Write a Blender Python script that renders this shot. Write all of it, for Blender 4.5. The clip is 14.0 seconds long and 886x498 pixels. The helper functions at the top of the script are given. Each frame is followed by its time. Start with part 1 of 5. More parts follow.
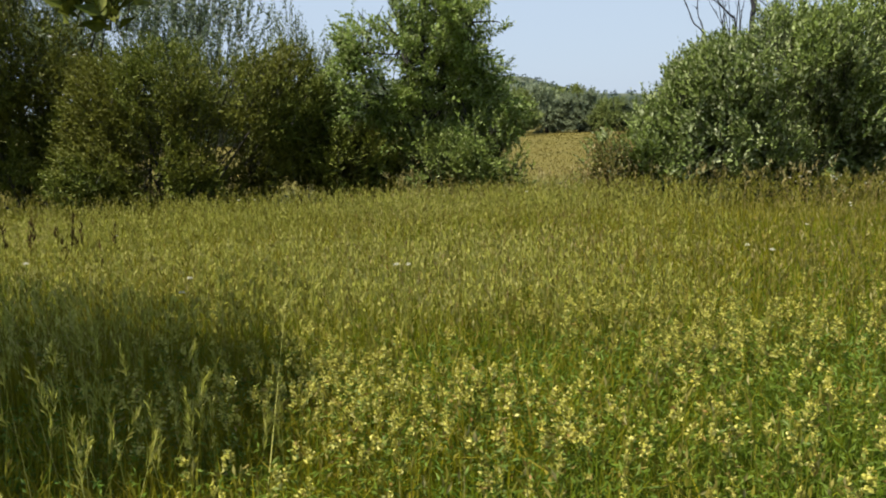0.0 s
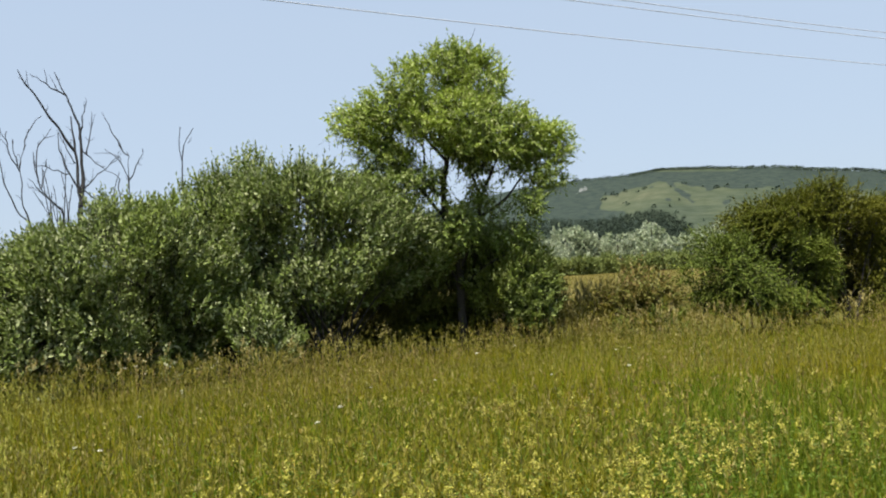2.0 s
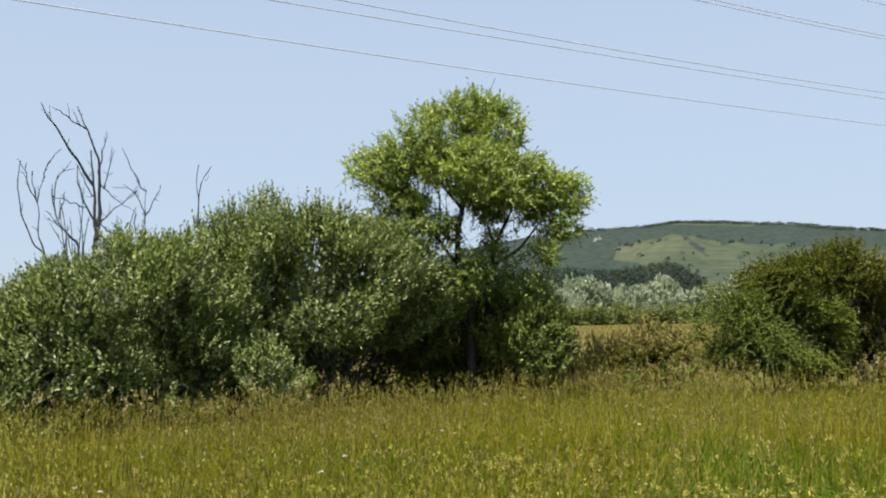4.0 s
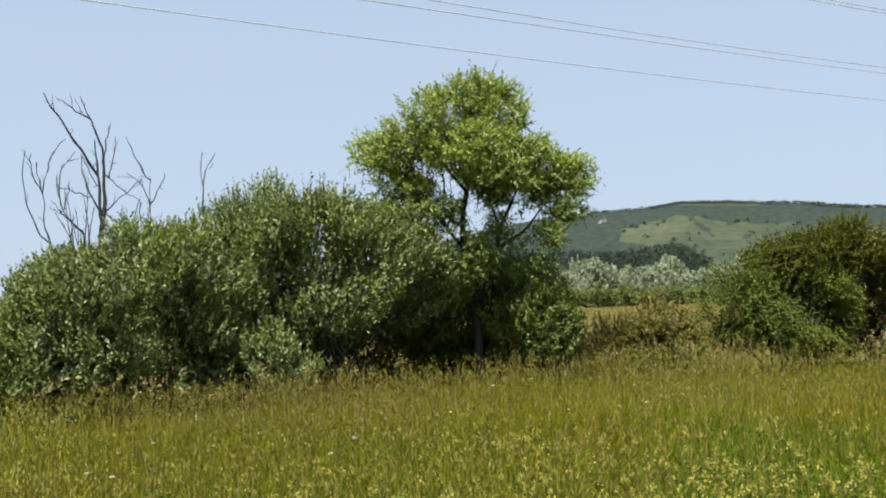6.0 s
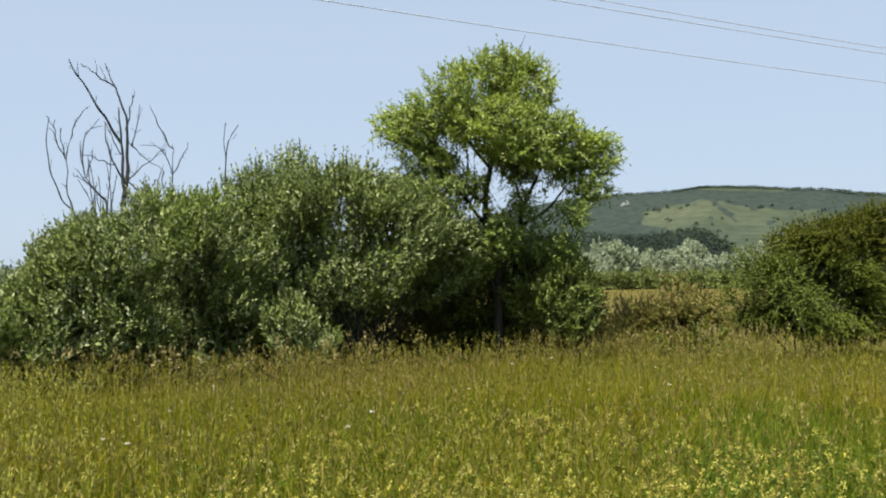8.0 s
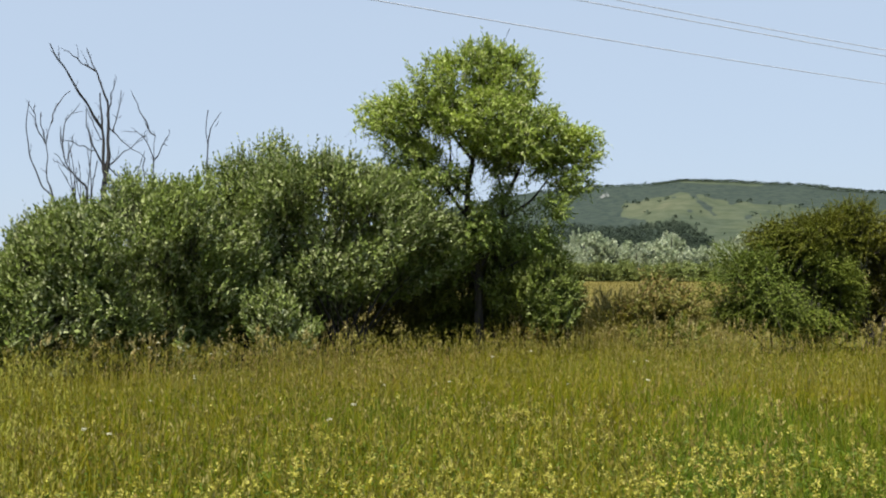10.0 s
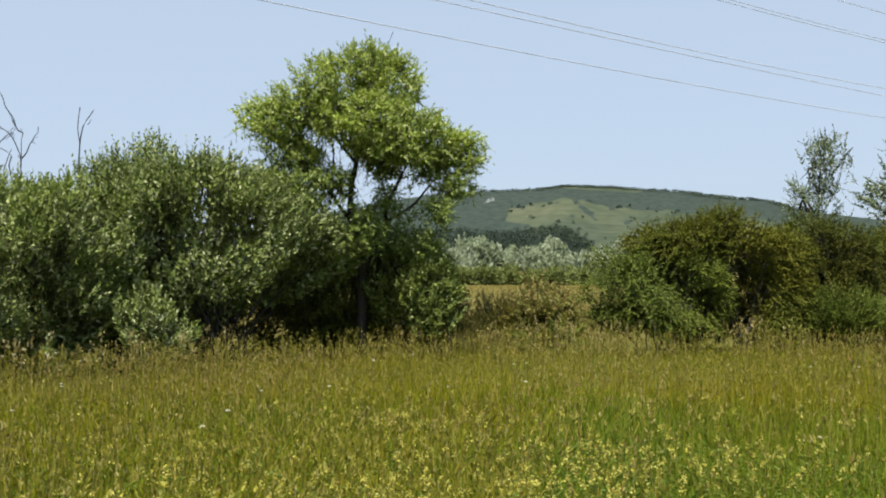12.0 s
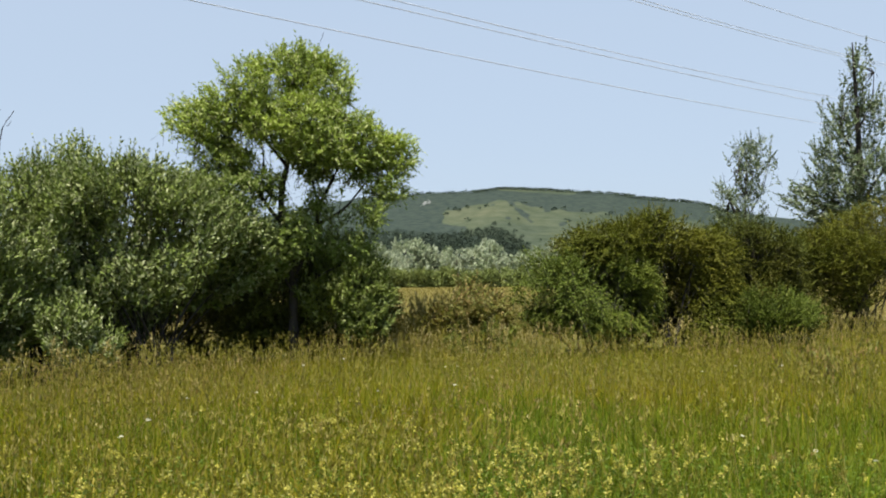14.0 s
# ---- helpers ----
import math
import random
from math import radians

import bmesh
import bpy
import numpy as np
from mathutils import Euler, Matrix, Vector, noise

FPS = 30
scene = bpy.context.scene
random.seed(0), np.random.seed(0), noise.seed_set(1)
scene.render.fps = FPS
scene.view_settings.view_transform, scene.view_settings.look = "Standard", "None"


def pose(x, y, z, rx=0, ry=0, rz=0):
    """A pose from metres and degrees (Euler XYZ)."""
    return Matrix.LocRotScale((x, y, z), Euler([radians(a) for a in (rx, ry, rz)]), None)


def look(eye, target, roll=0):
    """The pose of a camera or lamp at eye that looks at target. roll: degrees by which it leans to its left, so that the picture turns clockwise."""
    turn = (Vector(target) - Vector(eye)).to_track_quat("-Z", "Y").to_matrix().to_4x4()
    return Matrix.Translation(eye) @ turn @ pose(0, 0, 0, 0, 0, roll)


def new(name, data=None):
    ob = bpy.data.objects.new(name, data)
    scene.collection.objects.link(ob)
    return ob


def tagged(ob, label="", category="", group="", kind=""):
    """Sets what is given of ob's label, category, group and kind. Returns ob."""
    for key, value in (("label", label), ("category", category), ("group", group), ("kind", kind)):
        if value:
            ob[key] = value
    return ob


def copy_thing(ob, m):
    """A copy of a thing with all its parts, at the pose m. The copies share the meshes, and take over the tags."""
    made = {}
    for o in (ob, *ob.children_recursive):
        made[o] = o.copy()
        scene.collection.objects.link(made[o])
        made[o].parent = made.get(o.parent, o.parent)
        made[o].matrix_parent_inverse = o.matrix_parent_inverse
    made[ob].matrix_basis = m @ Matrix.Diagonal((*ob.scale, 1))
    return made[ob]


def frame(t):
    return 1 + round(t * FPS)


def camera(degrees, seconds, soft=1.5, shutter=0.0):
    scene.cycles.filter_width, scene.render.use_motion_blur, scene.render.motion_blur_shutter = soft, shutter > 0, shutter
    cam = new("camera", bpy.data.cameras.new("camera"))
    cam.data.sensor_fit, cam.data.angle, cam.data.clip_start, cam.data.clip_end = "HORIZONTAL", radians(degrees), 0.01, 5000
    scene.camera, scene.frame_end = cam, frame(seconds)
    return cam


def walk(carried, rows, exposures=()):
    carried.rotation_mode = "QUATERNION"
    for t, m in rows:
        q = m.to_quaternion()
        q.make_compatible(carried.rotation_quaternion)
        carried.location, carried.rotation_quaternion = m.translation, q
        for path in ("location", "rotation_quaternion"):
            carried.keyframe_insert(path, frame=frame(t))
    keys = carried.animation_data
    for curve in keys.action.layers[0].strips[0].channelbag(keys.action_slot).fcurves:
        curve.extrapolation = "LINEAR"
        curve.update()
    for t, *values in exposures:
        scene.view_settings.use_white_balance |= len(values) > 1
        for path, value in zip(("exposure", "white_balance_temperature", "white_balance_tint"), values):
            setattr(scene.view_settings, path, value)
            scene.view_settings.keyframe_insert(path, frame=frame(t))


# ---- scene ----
cam = camera(49.50, 14.0, soft=2.0)

# seconds, eye in metres, then yaw to the left, pitch up and roll in degrees
WALK = [
    (0.0, -0.113, -0.221, 1.508, 38.45, -7.72, -2.35),
    (0.5, -0.113, -0.233, 1.509, 38.46, -8.18, -2.57),
    (0.7, -0.091, -0.199, 1.520, 33.48, -6.93, -3.14),
    (0.8, -0.065, -0.203, 1.544, 30.07, -5.79, -2.76),
    (0.9, -0.024, -0.209, 1.546, 26.18, -4.66, -2.67),
    (1.0, -0.031, -0.162, 1.548, 22.24, -3.69, -2.17),
    (1.1, -0.078, -0.145, 1.543, 18.32, -2.76, -2.36),
    (1.2, -0.060, -0.129, 1.548, 14.34, -2.28, -2.54),
    (1.3, -0.009, -0.046, 1.547, 10.88, -1.88, -2.70),
    (1.5, -0.024, -0.071, 1.549, 4.54, -1.32, -2.96),
    (2.0, -0.012, -0.034, 1.564, 0.45, 1.29, -3.71),
    (2.5, -0.013, -0.008, 1.579, -0.54, 3.23, -2.81),
    (3.0, -0.019, -0.008, 1.588, 0.01, 3.85, -2.27),
    (3.2, -0.014, 0.003, 1.621, 0.84, 3.96, -1.00),
    (5.5, -0.011, 0.008, 1.592, 1.73, 3.49, -2.77),
    (6.0, -0.013, 0.002, 1.587, 1.44, 3.06, -2.49),
    (6.5, -0.056, -0.031, 1.587, 1.77, 3.03, -2.37),
    (7.0, -0.046, -0.018, 1.574, 3.00, 2.62, -1.88),
    (7.5, -0.053, 0.034, 1.584, 3.35, 2.58, -2.13),
    (8.0, -0.035, 0.128, 1.558, 2.72, 1.81, -0.98),
    (8.2, -0.035, 0.139, 1.547, 2.04, 0.11, -0.52),
    (10.3, -0.065, 0.087, 1.605, 1.27, 1.20, 0.04),
    (10.5, -0.050, 0.099, 1.599, -0.86, 0.76, -0.10),
    (11.0, -0.003, 0.124, 1.589, -5.13, -0.07, -0.21),
    (11.5, 0.019, 0.126, 1.597, -6.61, 0.10, -1.25),
    (12.0, 0.000, 0.120, 1.595, -5.24, 1.35, -0.14),
    (12.5, -0.044, 0.088, 1.605, -0.58, 1.47, 0.83),
    (13.0, 0.005, 0.134, 1.614, -2.24, 2.48, -0.44),
    (13.5, 0.055, 0.139, 1.617, -7.25, 2.50, -0.86),
    (14.0, 0.082, 0.165, 1.603, -9.01, 1.47, -0.58),
]


def gaze(x, y, z, yaw, pitch, roll):
    a, b = radians(yaw), radians(pitch)
    ahead = Vector((-math.sin(a) * math.cos(b), math.cos(a) * math.cos(b), math.sin(b)))
    eye = Vector((x, y, z))
    return look(eye, eye + ahead, roll)


walk(cam, [(row[0], gaze(*row[1:])) for row in WALK])

# ---- light ----
SUN_FROM = -150.0     # degrees east of +y from which the sun shines
SUN_HIGH = 66.0
world = bpy.data.worlds.new("world")
scene.world = world
world.use_nodes = True
wn = world.node_tree
sky = wn.nodes.new("ShaderNodeTexSky")
sky.sky_type = "NISHITA"
sky.sun_disc = False
sky.sun_elevation, sky.sun_rotation = radians(SUN_HIGH), radians(SUN_FROM)
sky.air_density, sky.dust_density, sky.ozone_density = 1.0, 1.0, 1.5
wn.nodes["Background"].inputs["Strength"].default_value = 0.094
haze = wn.nodes.new("ShaderNodeMix")     # the even veil of a hazy summer day
haze.data_type = "RGBA"
high = wn.nodes.new("ShaderNodeSeparateXYZ")
where = wn.nodes.new("ShaderNodeTexCoord")
thick = wn.nodes.new("ShaderNodeMapRange")     # haze thins out overhead
thick.inputs["From Min"].default_value, thick.inputs["From Max"].default_value = 0.25, 0.9
thick.inputs["To Min"].default_value, thick.inputs["To Max"].default_value = 0.88, 0.1
wn.links.new(where.outputs["Generated"], high.inputs["Vector"])
wn.links.new(high.outputs["Z"], thick.inputs["Value"])
wn.links.new(thick.outputs["Result"], haze.inputs["Factor"])
haze.inputs["B"].default_value = (2.78, 3.36, 4.18, 1)
wn.links.new(sky.outputs["Color"], haze.inputs["A"])
wn.links.new(haze.outputs["Result"], wn.nodes["Background"].inputs["Color"])
sun = new("sun", bpy.data.lights.new("sun", "SUN"))
sun.data.energy, sun.data.angle, sun.data.color = 4.3, radians(0.6), (1.0, 0.93, 0.80)
sa, se = radians(SUN_FROM), radians(SUN_HIGH)
SUN_WAY = Vector((math.sin(sa) * math.cos(se), math.cos(sa) * math.cos(se), math.sin(se)))
sun.matrix_world = look(SUN_WAY * 60, (0, 0, 0))
scene.view_settings.exposure = 1.05

# ---- materials ----


def material(name):
    m = bpy.data.materials.new(name)
    m.use_nodes = True
    return m, m.node_tree.nodes, m.node_tree.links, m.node_tree.nodes["Principled BSDF"]


def ramp(nodes, stops):
    r = nodes.new("ShaderNodeValToRGB")
    e = r.color_ramp.elements
    while len(e) < len(stops):
        e.new(0.5)
    for el, (p, c) in zip(e, stops):
        el.position, el.color = p, (*c, 1)
    return r


def noise_tex(nodes, links, scale, detail=4.0, vector=None):
    n = nodes.new("ShaderNodeTexNoise")
    n.inputs["Scale"].default_value, n.inputs["Detail"].default_value = scale, detail
    if vector is None:
        g = nodes.new("ShaderNodeNewGeometry")
        vector = g.outputs["Position"]
    links.new(vector, n.inputs["Vector"])
    return n


def mixed(nodes, links, fac, a, b, mode="MIX"):
    m = nodes.new("ShaderNodeMix")
    m.data_type, m.blend_type = "RGBA", mode
    for sock, v in ((m.inputs["Factor"], fac), (m.inputs["A"], a), (m.inputs["B"], b)):
        if isinstance(v, bpy.types.NodeSocket):
            links.new(v, sock)
        elif isinstance(v, (int, float)):
            sock.default_value = v
        else:
            sock.default_value = (*v, 1)
    return m.outputs["Result"]


def leafy(name, stops, other, patch=0.7, amount=0.6, thin=0.25, rough=0.5, low=0.42, high=0.62, gloss=0.25):
    """Leaf and blade surface: each piece takes its own hue, patches lean to another hue, light shines through."""
    m, n, l, p = material(name)
    geo = n.new("ShaderNodeNewGeometry")
    r = ramp(n, stops)
    l.new(geo.outputs["Random Per Island"], r.inputs["Fac"])
    patches = noise_tex(n, l, patch, 3.0)
    pr = ramp(n, [(low, (0, 0, 0)), (high, (1, 1, 1))])
    l.new(patches.outputs["Fac"], pr.inputs["Fac"])
    mul = n.new("ShaderNodeMath")
    mul.operation = "MULTIPLY"
    mul.inputs[1].default_value = amount
    l.new(pr.outputs["Color"], mul.inputs[0])
    col = mixed(n, l, mul.outputs[0], r.outputs["Color"], other)
    fine = noise_tex(n, l, 40.0, 2.0)
    fr = ramp(n, [(0.3, (0.75, 0.75, 0.75)), (0.7, (1.2, 1.2, 1.2))])
    l.new(fine.outputs["Fac"], fr.inputs["Fac"])
    col = mixed(n, l, 1.0, col, fr.outputs["Color"], "MULTIPLY")
    l.new(col, p.inputs["Base Color"])
    p.inputs["Roughness"].default_value = rough
    p.inputs["Specular IOR Level"].default_value = gloss
    t = n.new("ShaderNodeBsdfTranslucent")
    l.new(col, t.inputs["Color"])
    mix = n.new("ShaderNodeMixShader")
    mix.inputs["Fac"].default_value = thin
    l.new(p.outputs["BSDF"], mix.inputs[1])
    l.new(t.outputs["BSDF"], mix.inputs[2])
    l.new(mix.outputs["Shader"], n["Material Output"].inputs["Surface"])
    return m


def barky(name, dark, light, scale=14.0):
    m, n, l, p = material(name)
    tc = n.new("ShaderNodeNewGeometry")
    mp = n.new("ShaderNodeMapping")
    mp.inputs["Scale"].default_value = (1, 1, 0.18)
    l.new(tc.outputs["Position"], mp.inputs["Vector"])
    a = noise_tex(n, l, scale, 6.0, mp.outputs["Vector"])
    r = ramp(n, [(0.35, dark), (0.7, light)])
    l.new(a.outputs["Fac"], r.inputs["Fac"])
    l.new(r.outputs["Color"], p.inputs["Base Color"])
    p.inputs["Roughness"].default_value = 0.9
    b = n.new("ShaderNodeBump")
    b.inputs["Strength"].default_value, b.inputs["Distance"].default_value = 0.6, 0.02
    l.new(a.outputs["Fac"], b.inputs["Height"])
    l.new(b.outputs["Normal"], p.inputs["Normal"])
    return m


WILLOW = leafy("willow_leaf", [(0, (0.178, 0.243, 0.035)), (0.5, (0.265, 0.35, 0.06)), (0.85, (0.38, 0.44, 0.145)), (1, (0.57, 0.59, 0.32))], (0.315, 0.395, 0.037), 1.3, 0.4, thin=0.32, gloss=0.2)
SALLOW = leafy("sallow_leaf", [(0, (0.094, 0.134, 0.03)), (0.45, (0.155, 0.202, 0.055)), (0.78, (0.262, 0.306, 0.128)), (1, (0.475, 0.50, 0.30))], (0.175, 0.23, 0.033), 0.8, 0.45, thin=0.18, gloss=0.08)
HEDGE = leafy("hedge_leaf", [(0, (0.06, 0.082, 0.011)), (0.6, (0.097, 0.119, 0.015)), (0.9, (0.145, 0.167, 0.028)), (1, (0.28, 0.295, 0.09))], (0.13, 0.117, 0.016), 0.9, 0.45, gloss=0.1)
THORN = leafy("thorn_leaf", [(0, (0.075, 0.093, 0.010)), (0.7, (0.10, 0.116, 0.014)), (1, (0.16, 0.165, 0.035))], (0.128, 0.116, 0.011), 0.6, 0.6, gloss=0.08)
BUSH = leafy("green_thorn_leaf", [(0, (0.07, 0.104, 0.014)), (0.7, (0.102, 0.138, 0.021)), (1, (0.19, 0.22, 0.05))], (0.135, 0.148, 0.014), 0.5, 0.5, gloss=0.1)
# dull leaf of one thorn bush; on the filler bushes it paints shade
DULL = leafy("dull_thorn_and_shade_leaf", [(0, (0.058, 0.075, 0.012)), (0.7, (0.075, 0.092, 0.014)), (1, (0.10, 0.115, 0.022))], (0.098, 0.088, 0.014), 0.4, 0.6, gloss=0.1)
COPSE = leafy("copse_leaf", [(0, (0.088, 0.13, 0.023)), (0.6, (0.142, 0.188, 0.04)), (1, (0.29, 0.33, 0.14))], (0.165, 0.195, 0.028), 0.7, 0.5, thin=0.2, gloss=0.1)
RUSTY = leafy("rusty_leaf", [(0, (0.115, 0.135, 0.026)), (0.45, (0.18, 0.175, 0.042)), (0.75, (0.25, 0.175, 0.06)), (1, (0.33, 0.21, 0.09))], (0.17, 0.185, 0.035), 1.5, 0.5)
SILVER = leafy("silver_leaf", [(0, (0.22, 0.27, 0.16)), (0.5, (0.35, 0.40, 0.27)), (1, (0.56, 0.60, 0.46))], (0.19, 0.25, 0.11), 0.12, 0.6, gloss=0.06)
POPLAR = leafy("poplar_leaf", [(0, (0.075, 0.11, 0.045)), (0.6, (0.135, 0.175, 0.085)), (0.9, (0.24, 0.28, 0.19)), (1, (0.42, 0.45, 0.38))], (0.15, 0.19, 0.10), 0.6, 0.4, gloss=0.15)
YOUNG = leafy("young_leaf", [(0, (0.11, 0.165, 0.026)), (0.5, (0.175, 0.24, 0.05)), (0.85, (0.265, 0.32, 0.10)), (1, (0.43, 0.47, 0.23))], (0.205, 0.275, 0.032), 0.9, 0.4, thin=0.28, gloss=0.15)
# paler and greyer than near leaves: haze painted into the colour
FIELDTREE = leafy("hazed_field_tree_leaf", [(0, (0.14, 0.18, 0.10)), (0.6, (0.20, 0.24, 0.145)), (1, (0.31, 0.345, 0.235))], (0.18, 0.21, 0.115), 0.1, 0.5, gloss=0.06)
PALEGRASS = leafy("pale_grass_seed", [(0, (0.27, 0.285, 0.045)), (0.5, (0.37, 0.365, 0.075)), (1, (0.50, 0.46, 0.16))], (0.31, 0.32, 0.045), 0.5, 0.4, thin=0.35, gloss=0.06)
FIELDBUSH = leafy("field_bush_leaf", [(0, (0.13, 0.17, 0.05)), (0.6, (0.18, 0.22, 0.07)), (1, (0.25, 0.285, 0.11))], (0.19, 0.215, 0.06), 0.1, 0.5, gloss=0.06)
GAPWEED = leafy("gap_weed", [(0, (0.18, 0.17, 0.05)), (0.6, (0.27, 0.235, 0.08)), (1, (0.38, 0.32, 0.14))], (0.22, 0.205, 0.05), 0.8, 0.5, thin=0.25, gloss=0.06)
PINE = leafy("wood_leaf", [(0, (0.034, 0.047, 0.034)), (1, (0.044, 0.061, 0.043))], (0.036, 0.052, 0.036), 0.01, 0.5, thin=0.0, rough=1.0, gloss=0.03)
# blue-green leaf tone with aerial haze put into it
FARWOOD = leafy("hazed_wood_leaf", [(0, (0.044, 0.062, 0.047)), (1, (0.064, 0.085, 0.06))], (0.054, 0.075, 0.054), 0.006, 0.5, thin=0.0, rough=1.0, gloss=0.03)
BLADE = leafy("grass_blade", [(0, (0.065, 0.12, 0.008)), (0.5, (0.11, 0.165, 0.012)), (0.85, (0.16, 0.20, 0.018)), (1, (0.30, 0.27, 0.06))], (0.16, 0.175, 0.008), 0.3, 0.5, thin=0.4, gloss=0.05)
DRYBLADE = leafy("dry_grass_blade", [(0, (0.10, 0.138, 0.006)), (0.5, (0.16, 0.18, 0.009)), (0.8, (0.24, 0.212, 0.016)), (1, (0.38, 0.30, 0.07))], (0.23, 0.19, 0.010), 0.3, 0.6, thin=0.4, gloss=0.05)
HERB = leafy("herb_leaf", [(0, (0.06, 0.115, 0.012)), (0.6, (0.10, 0.17, 0.022)), (1, (0.17, 0.24, 0.05))], (0.13, 0.17, 0.012), 0.8, 0.5, thin=0.3, gloss=0.12)
FIELD = leafy("field_grass", [(0, (0.115, 0.096, 0.021)), (0.5, (0.128, 0.106, 0.024)), (1, (0.145, 0.12, 0.03))], (0.12, 0.104, 0.02), 0.12, 0.6, thin=0.2, gloss=0.05)
STRAW = leafy("grass_seed", [(0, (0.15, 0.15, 0.018)), (0.5, (0.215, 0.19, 0.035)), (0.8, (0.29, 0.25, 0.075)), (0.95, (0.43, 0.38, 0.17)), (1, (0.28, 0.17, 0.04))], (0.18, 0.18, 0.014), 0.25, 0.6, thin=0.3, gloss=0.08)
REDGRASS = leafy("reddish_grass_seed", [(0, (0.16, 0.115, 0.032)), (0.5, (0.26, 0.195, 0.065)), (1, (0.42, 0.33, 0.16))], (0.22, 0.185, 0.045), 0.6, 0.4, thin=0.3, gloss=0.06)
DRYSTALK = leafy("dry_stalk", [(0, (0.188, 0.144, 0.044)), (0.5, (0.338, 0.275, 0.106)), (1, (0.550, 0.488, 0.250))], (0.237, 0.213, 0.050), 0.6, 0.4, thin=0.2, gloss=0.06)
RATTLE = leafy("rattle_flower", [(0, (0.31, 0.315, 0.052)), (0.4, (0.49, 0.46, 0.085)), (0.8, (0.65, 0.595, 0.155)), (0.93, (0.73, 0.68, 0.26)), (1, (0.56, 0.44, 0.045))], (0.43, 0.41, 0.085), 0.5, 0.4, thin=0.35, gloss=0.06)
RATTLE_LEAF = leafy("rattle_leaf", [(0, (0.09, 0.15, 0.02)), (0.6, (0.16, 0.21, 0.03)), (1, (0.30, 0.17, 0.05))], (0.22, 0.22, 0.04), 0.5, 0.5, thin=0.35)
DARKSEED = leafy("dark_seed_head", [(0, (0.06, 0.042, 0.016)), (1, (0.14, 0.095, 0.032))], (0.08, 0.07, 0.02), 1.0, 0.4, thin=0.1, rough=0.9, gloss=0.03)
UMBEL = leafy("white_petal", [(0, (0.55, 0.53, 0.40)), (1, (0.74, 0.72, 0.58))], (0.62, 0.60, 0.42), 3.0, 0.4, thin=0.25)
BARK = barky("bark", (0.014, 0.012, 0.010), (0.045, 0.039, 0.031))
DEADWOOD = barky("dead_wood", (0.009, 0.009, 0.010), (0.03, 0.03, 0.031), 20.0)


def ground_material():
    m, n, l, p = material("meadow_ground")
    a = noise_tex(n, l, 0.18, 6.0)
    b = noise_tex(n, l, 6.0, 8.0)
    c = noise_tex(n, l, 0.012, 4.0)
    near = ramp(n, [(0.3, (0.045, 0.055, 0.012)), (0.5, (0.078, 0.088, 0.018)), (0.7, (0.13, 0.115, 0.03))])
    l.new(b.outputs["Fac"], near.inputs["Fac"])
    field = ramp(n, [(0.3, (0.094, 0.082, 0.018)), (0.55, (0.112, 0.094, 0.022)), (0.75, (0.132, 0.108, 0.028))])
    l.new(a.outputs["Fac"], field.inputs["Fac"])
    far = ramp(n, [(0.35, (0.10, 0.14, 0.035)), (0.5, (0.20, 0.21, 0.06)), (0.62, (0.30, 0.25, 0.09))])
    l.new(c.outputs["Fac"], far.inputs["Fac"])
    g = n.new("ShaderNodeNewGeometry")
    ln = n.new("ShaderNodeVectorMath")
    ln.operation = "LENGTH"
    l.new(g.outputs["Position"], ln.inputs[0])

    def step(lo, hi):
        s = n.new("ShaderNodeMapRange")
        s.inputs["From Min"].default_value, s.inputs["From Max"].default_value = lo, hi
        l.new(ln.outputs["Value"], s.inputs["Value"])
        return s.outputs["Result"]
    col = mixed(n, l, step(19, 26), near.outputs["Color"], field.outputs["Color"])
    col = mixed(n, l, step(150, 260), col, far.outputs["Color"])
    l.new(col, p.inputs["Base Color"])
    p.inputs["Roughness"].default_value = 0.95
    p.inputs["Specular IOR Level"].default_value = 0.1
    bump = n.new("ShaderNodeBump")
    bump.inputs["Strength"].default_value, bump.inputs["Distance"].default_value = 0.8, 0.08
    l.new(b.outputs["Fac"], bump.inputs["Height"])
    l.new(bump.outputs["Normal"], p.inputs["Normal"])
    return m


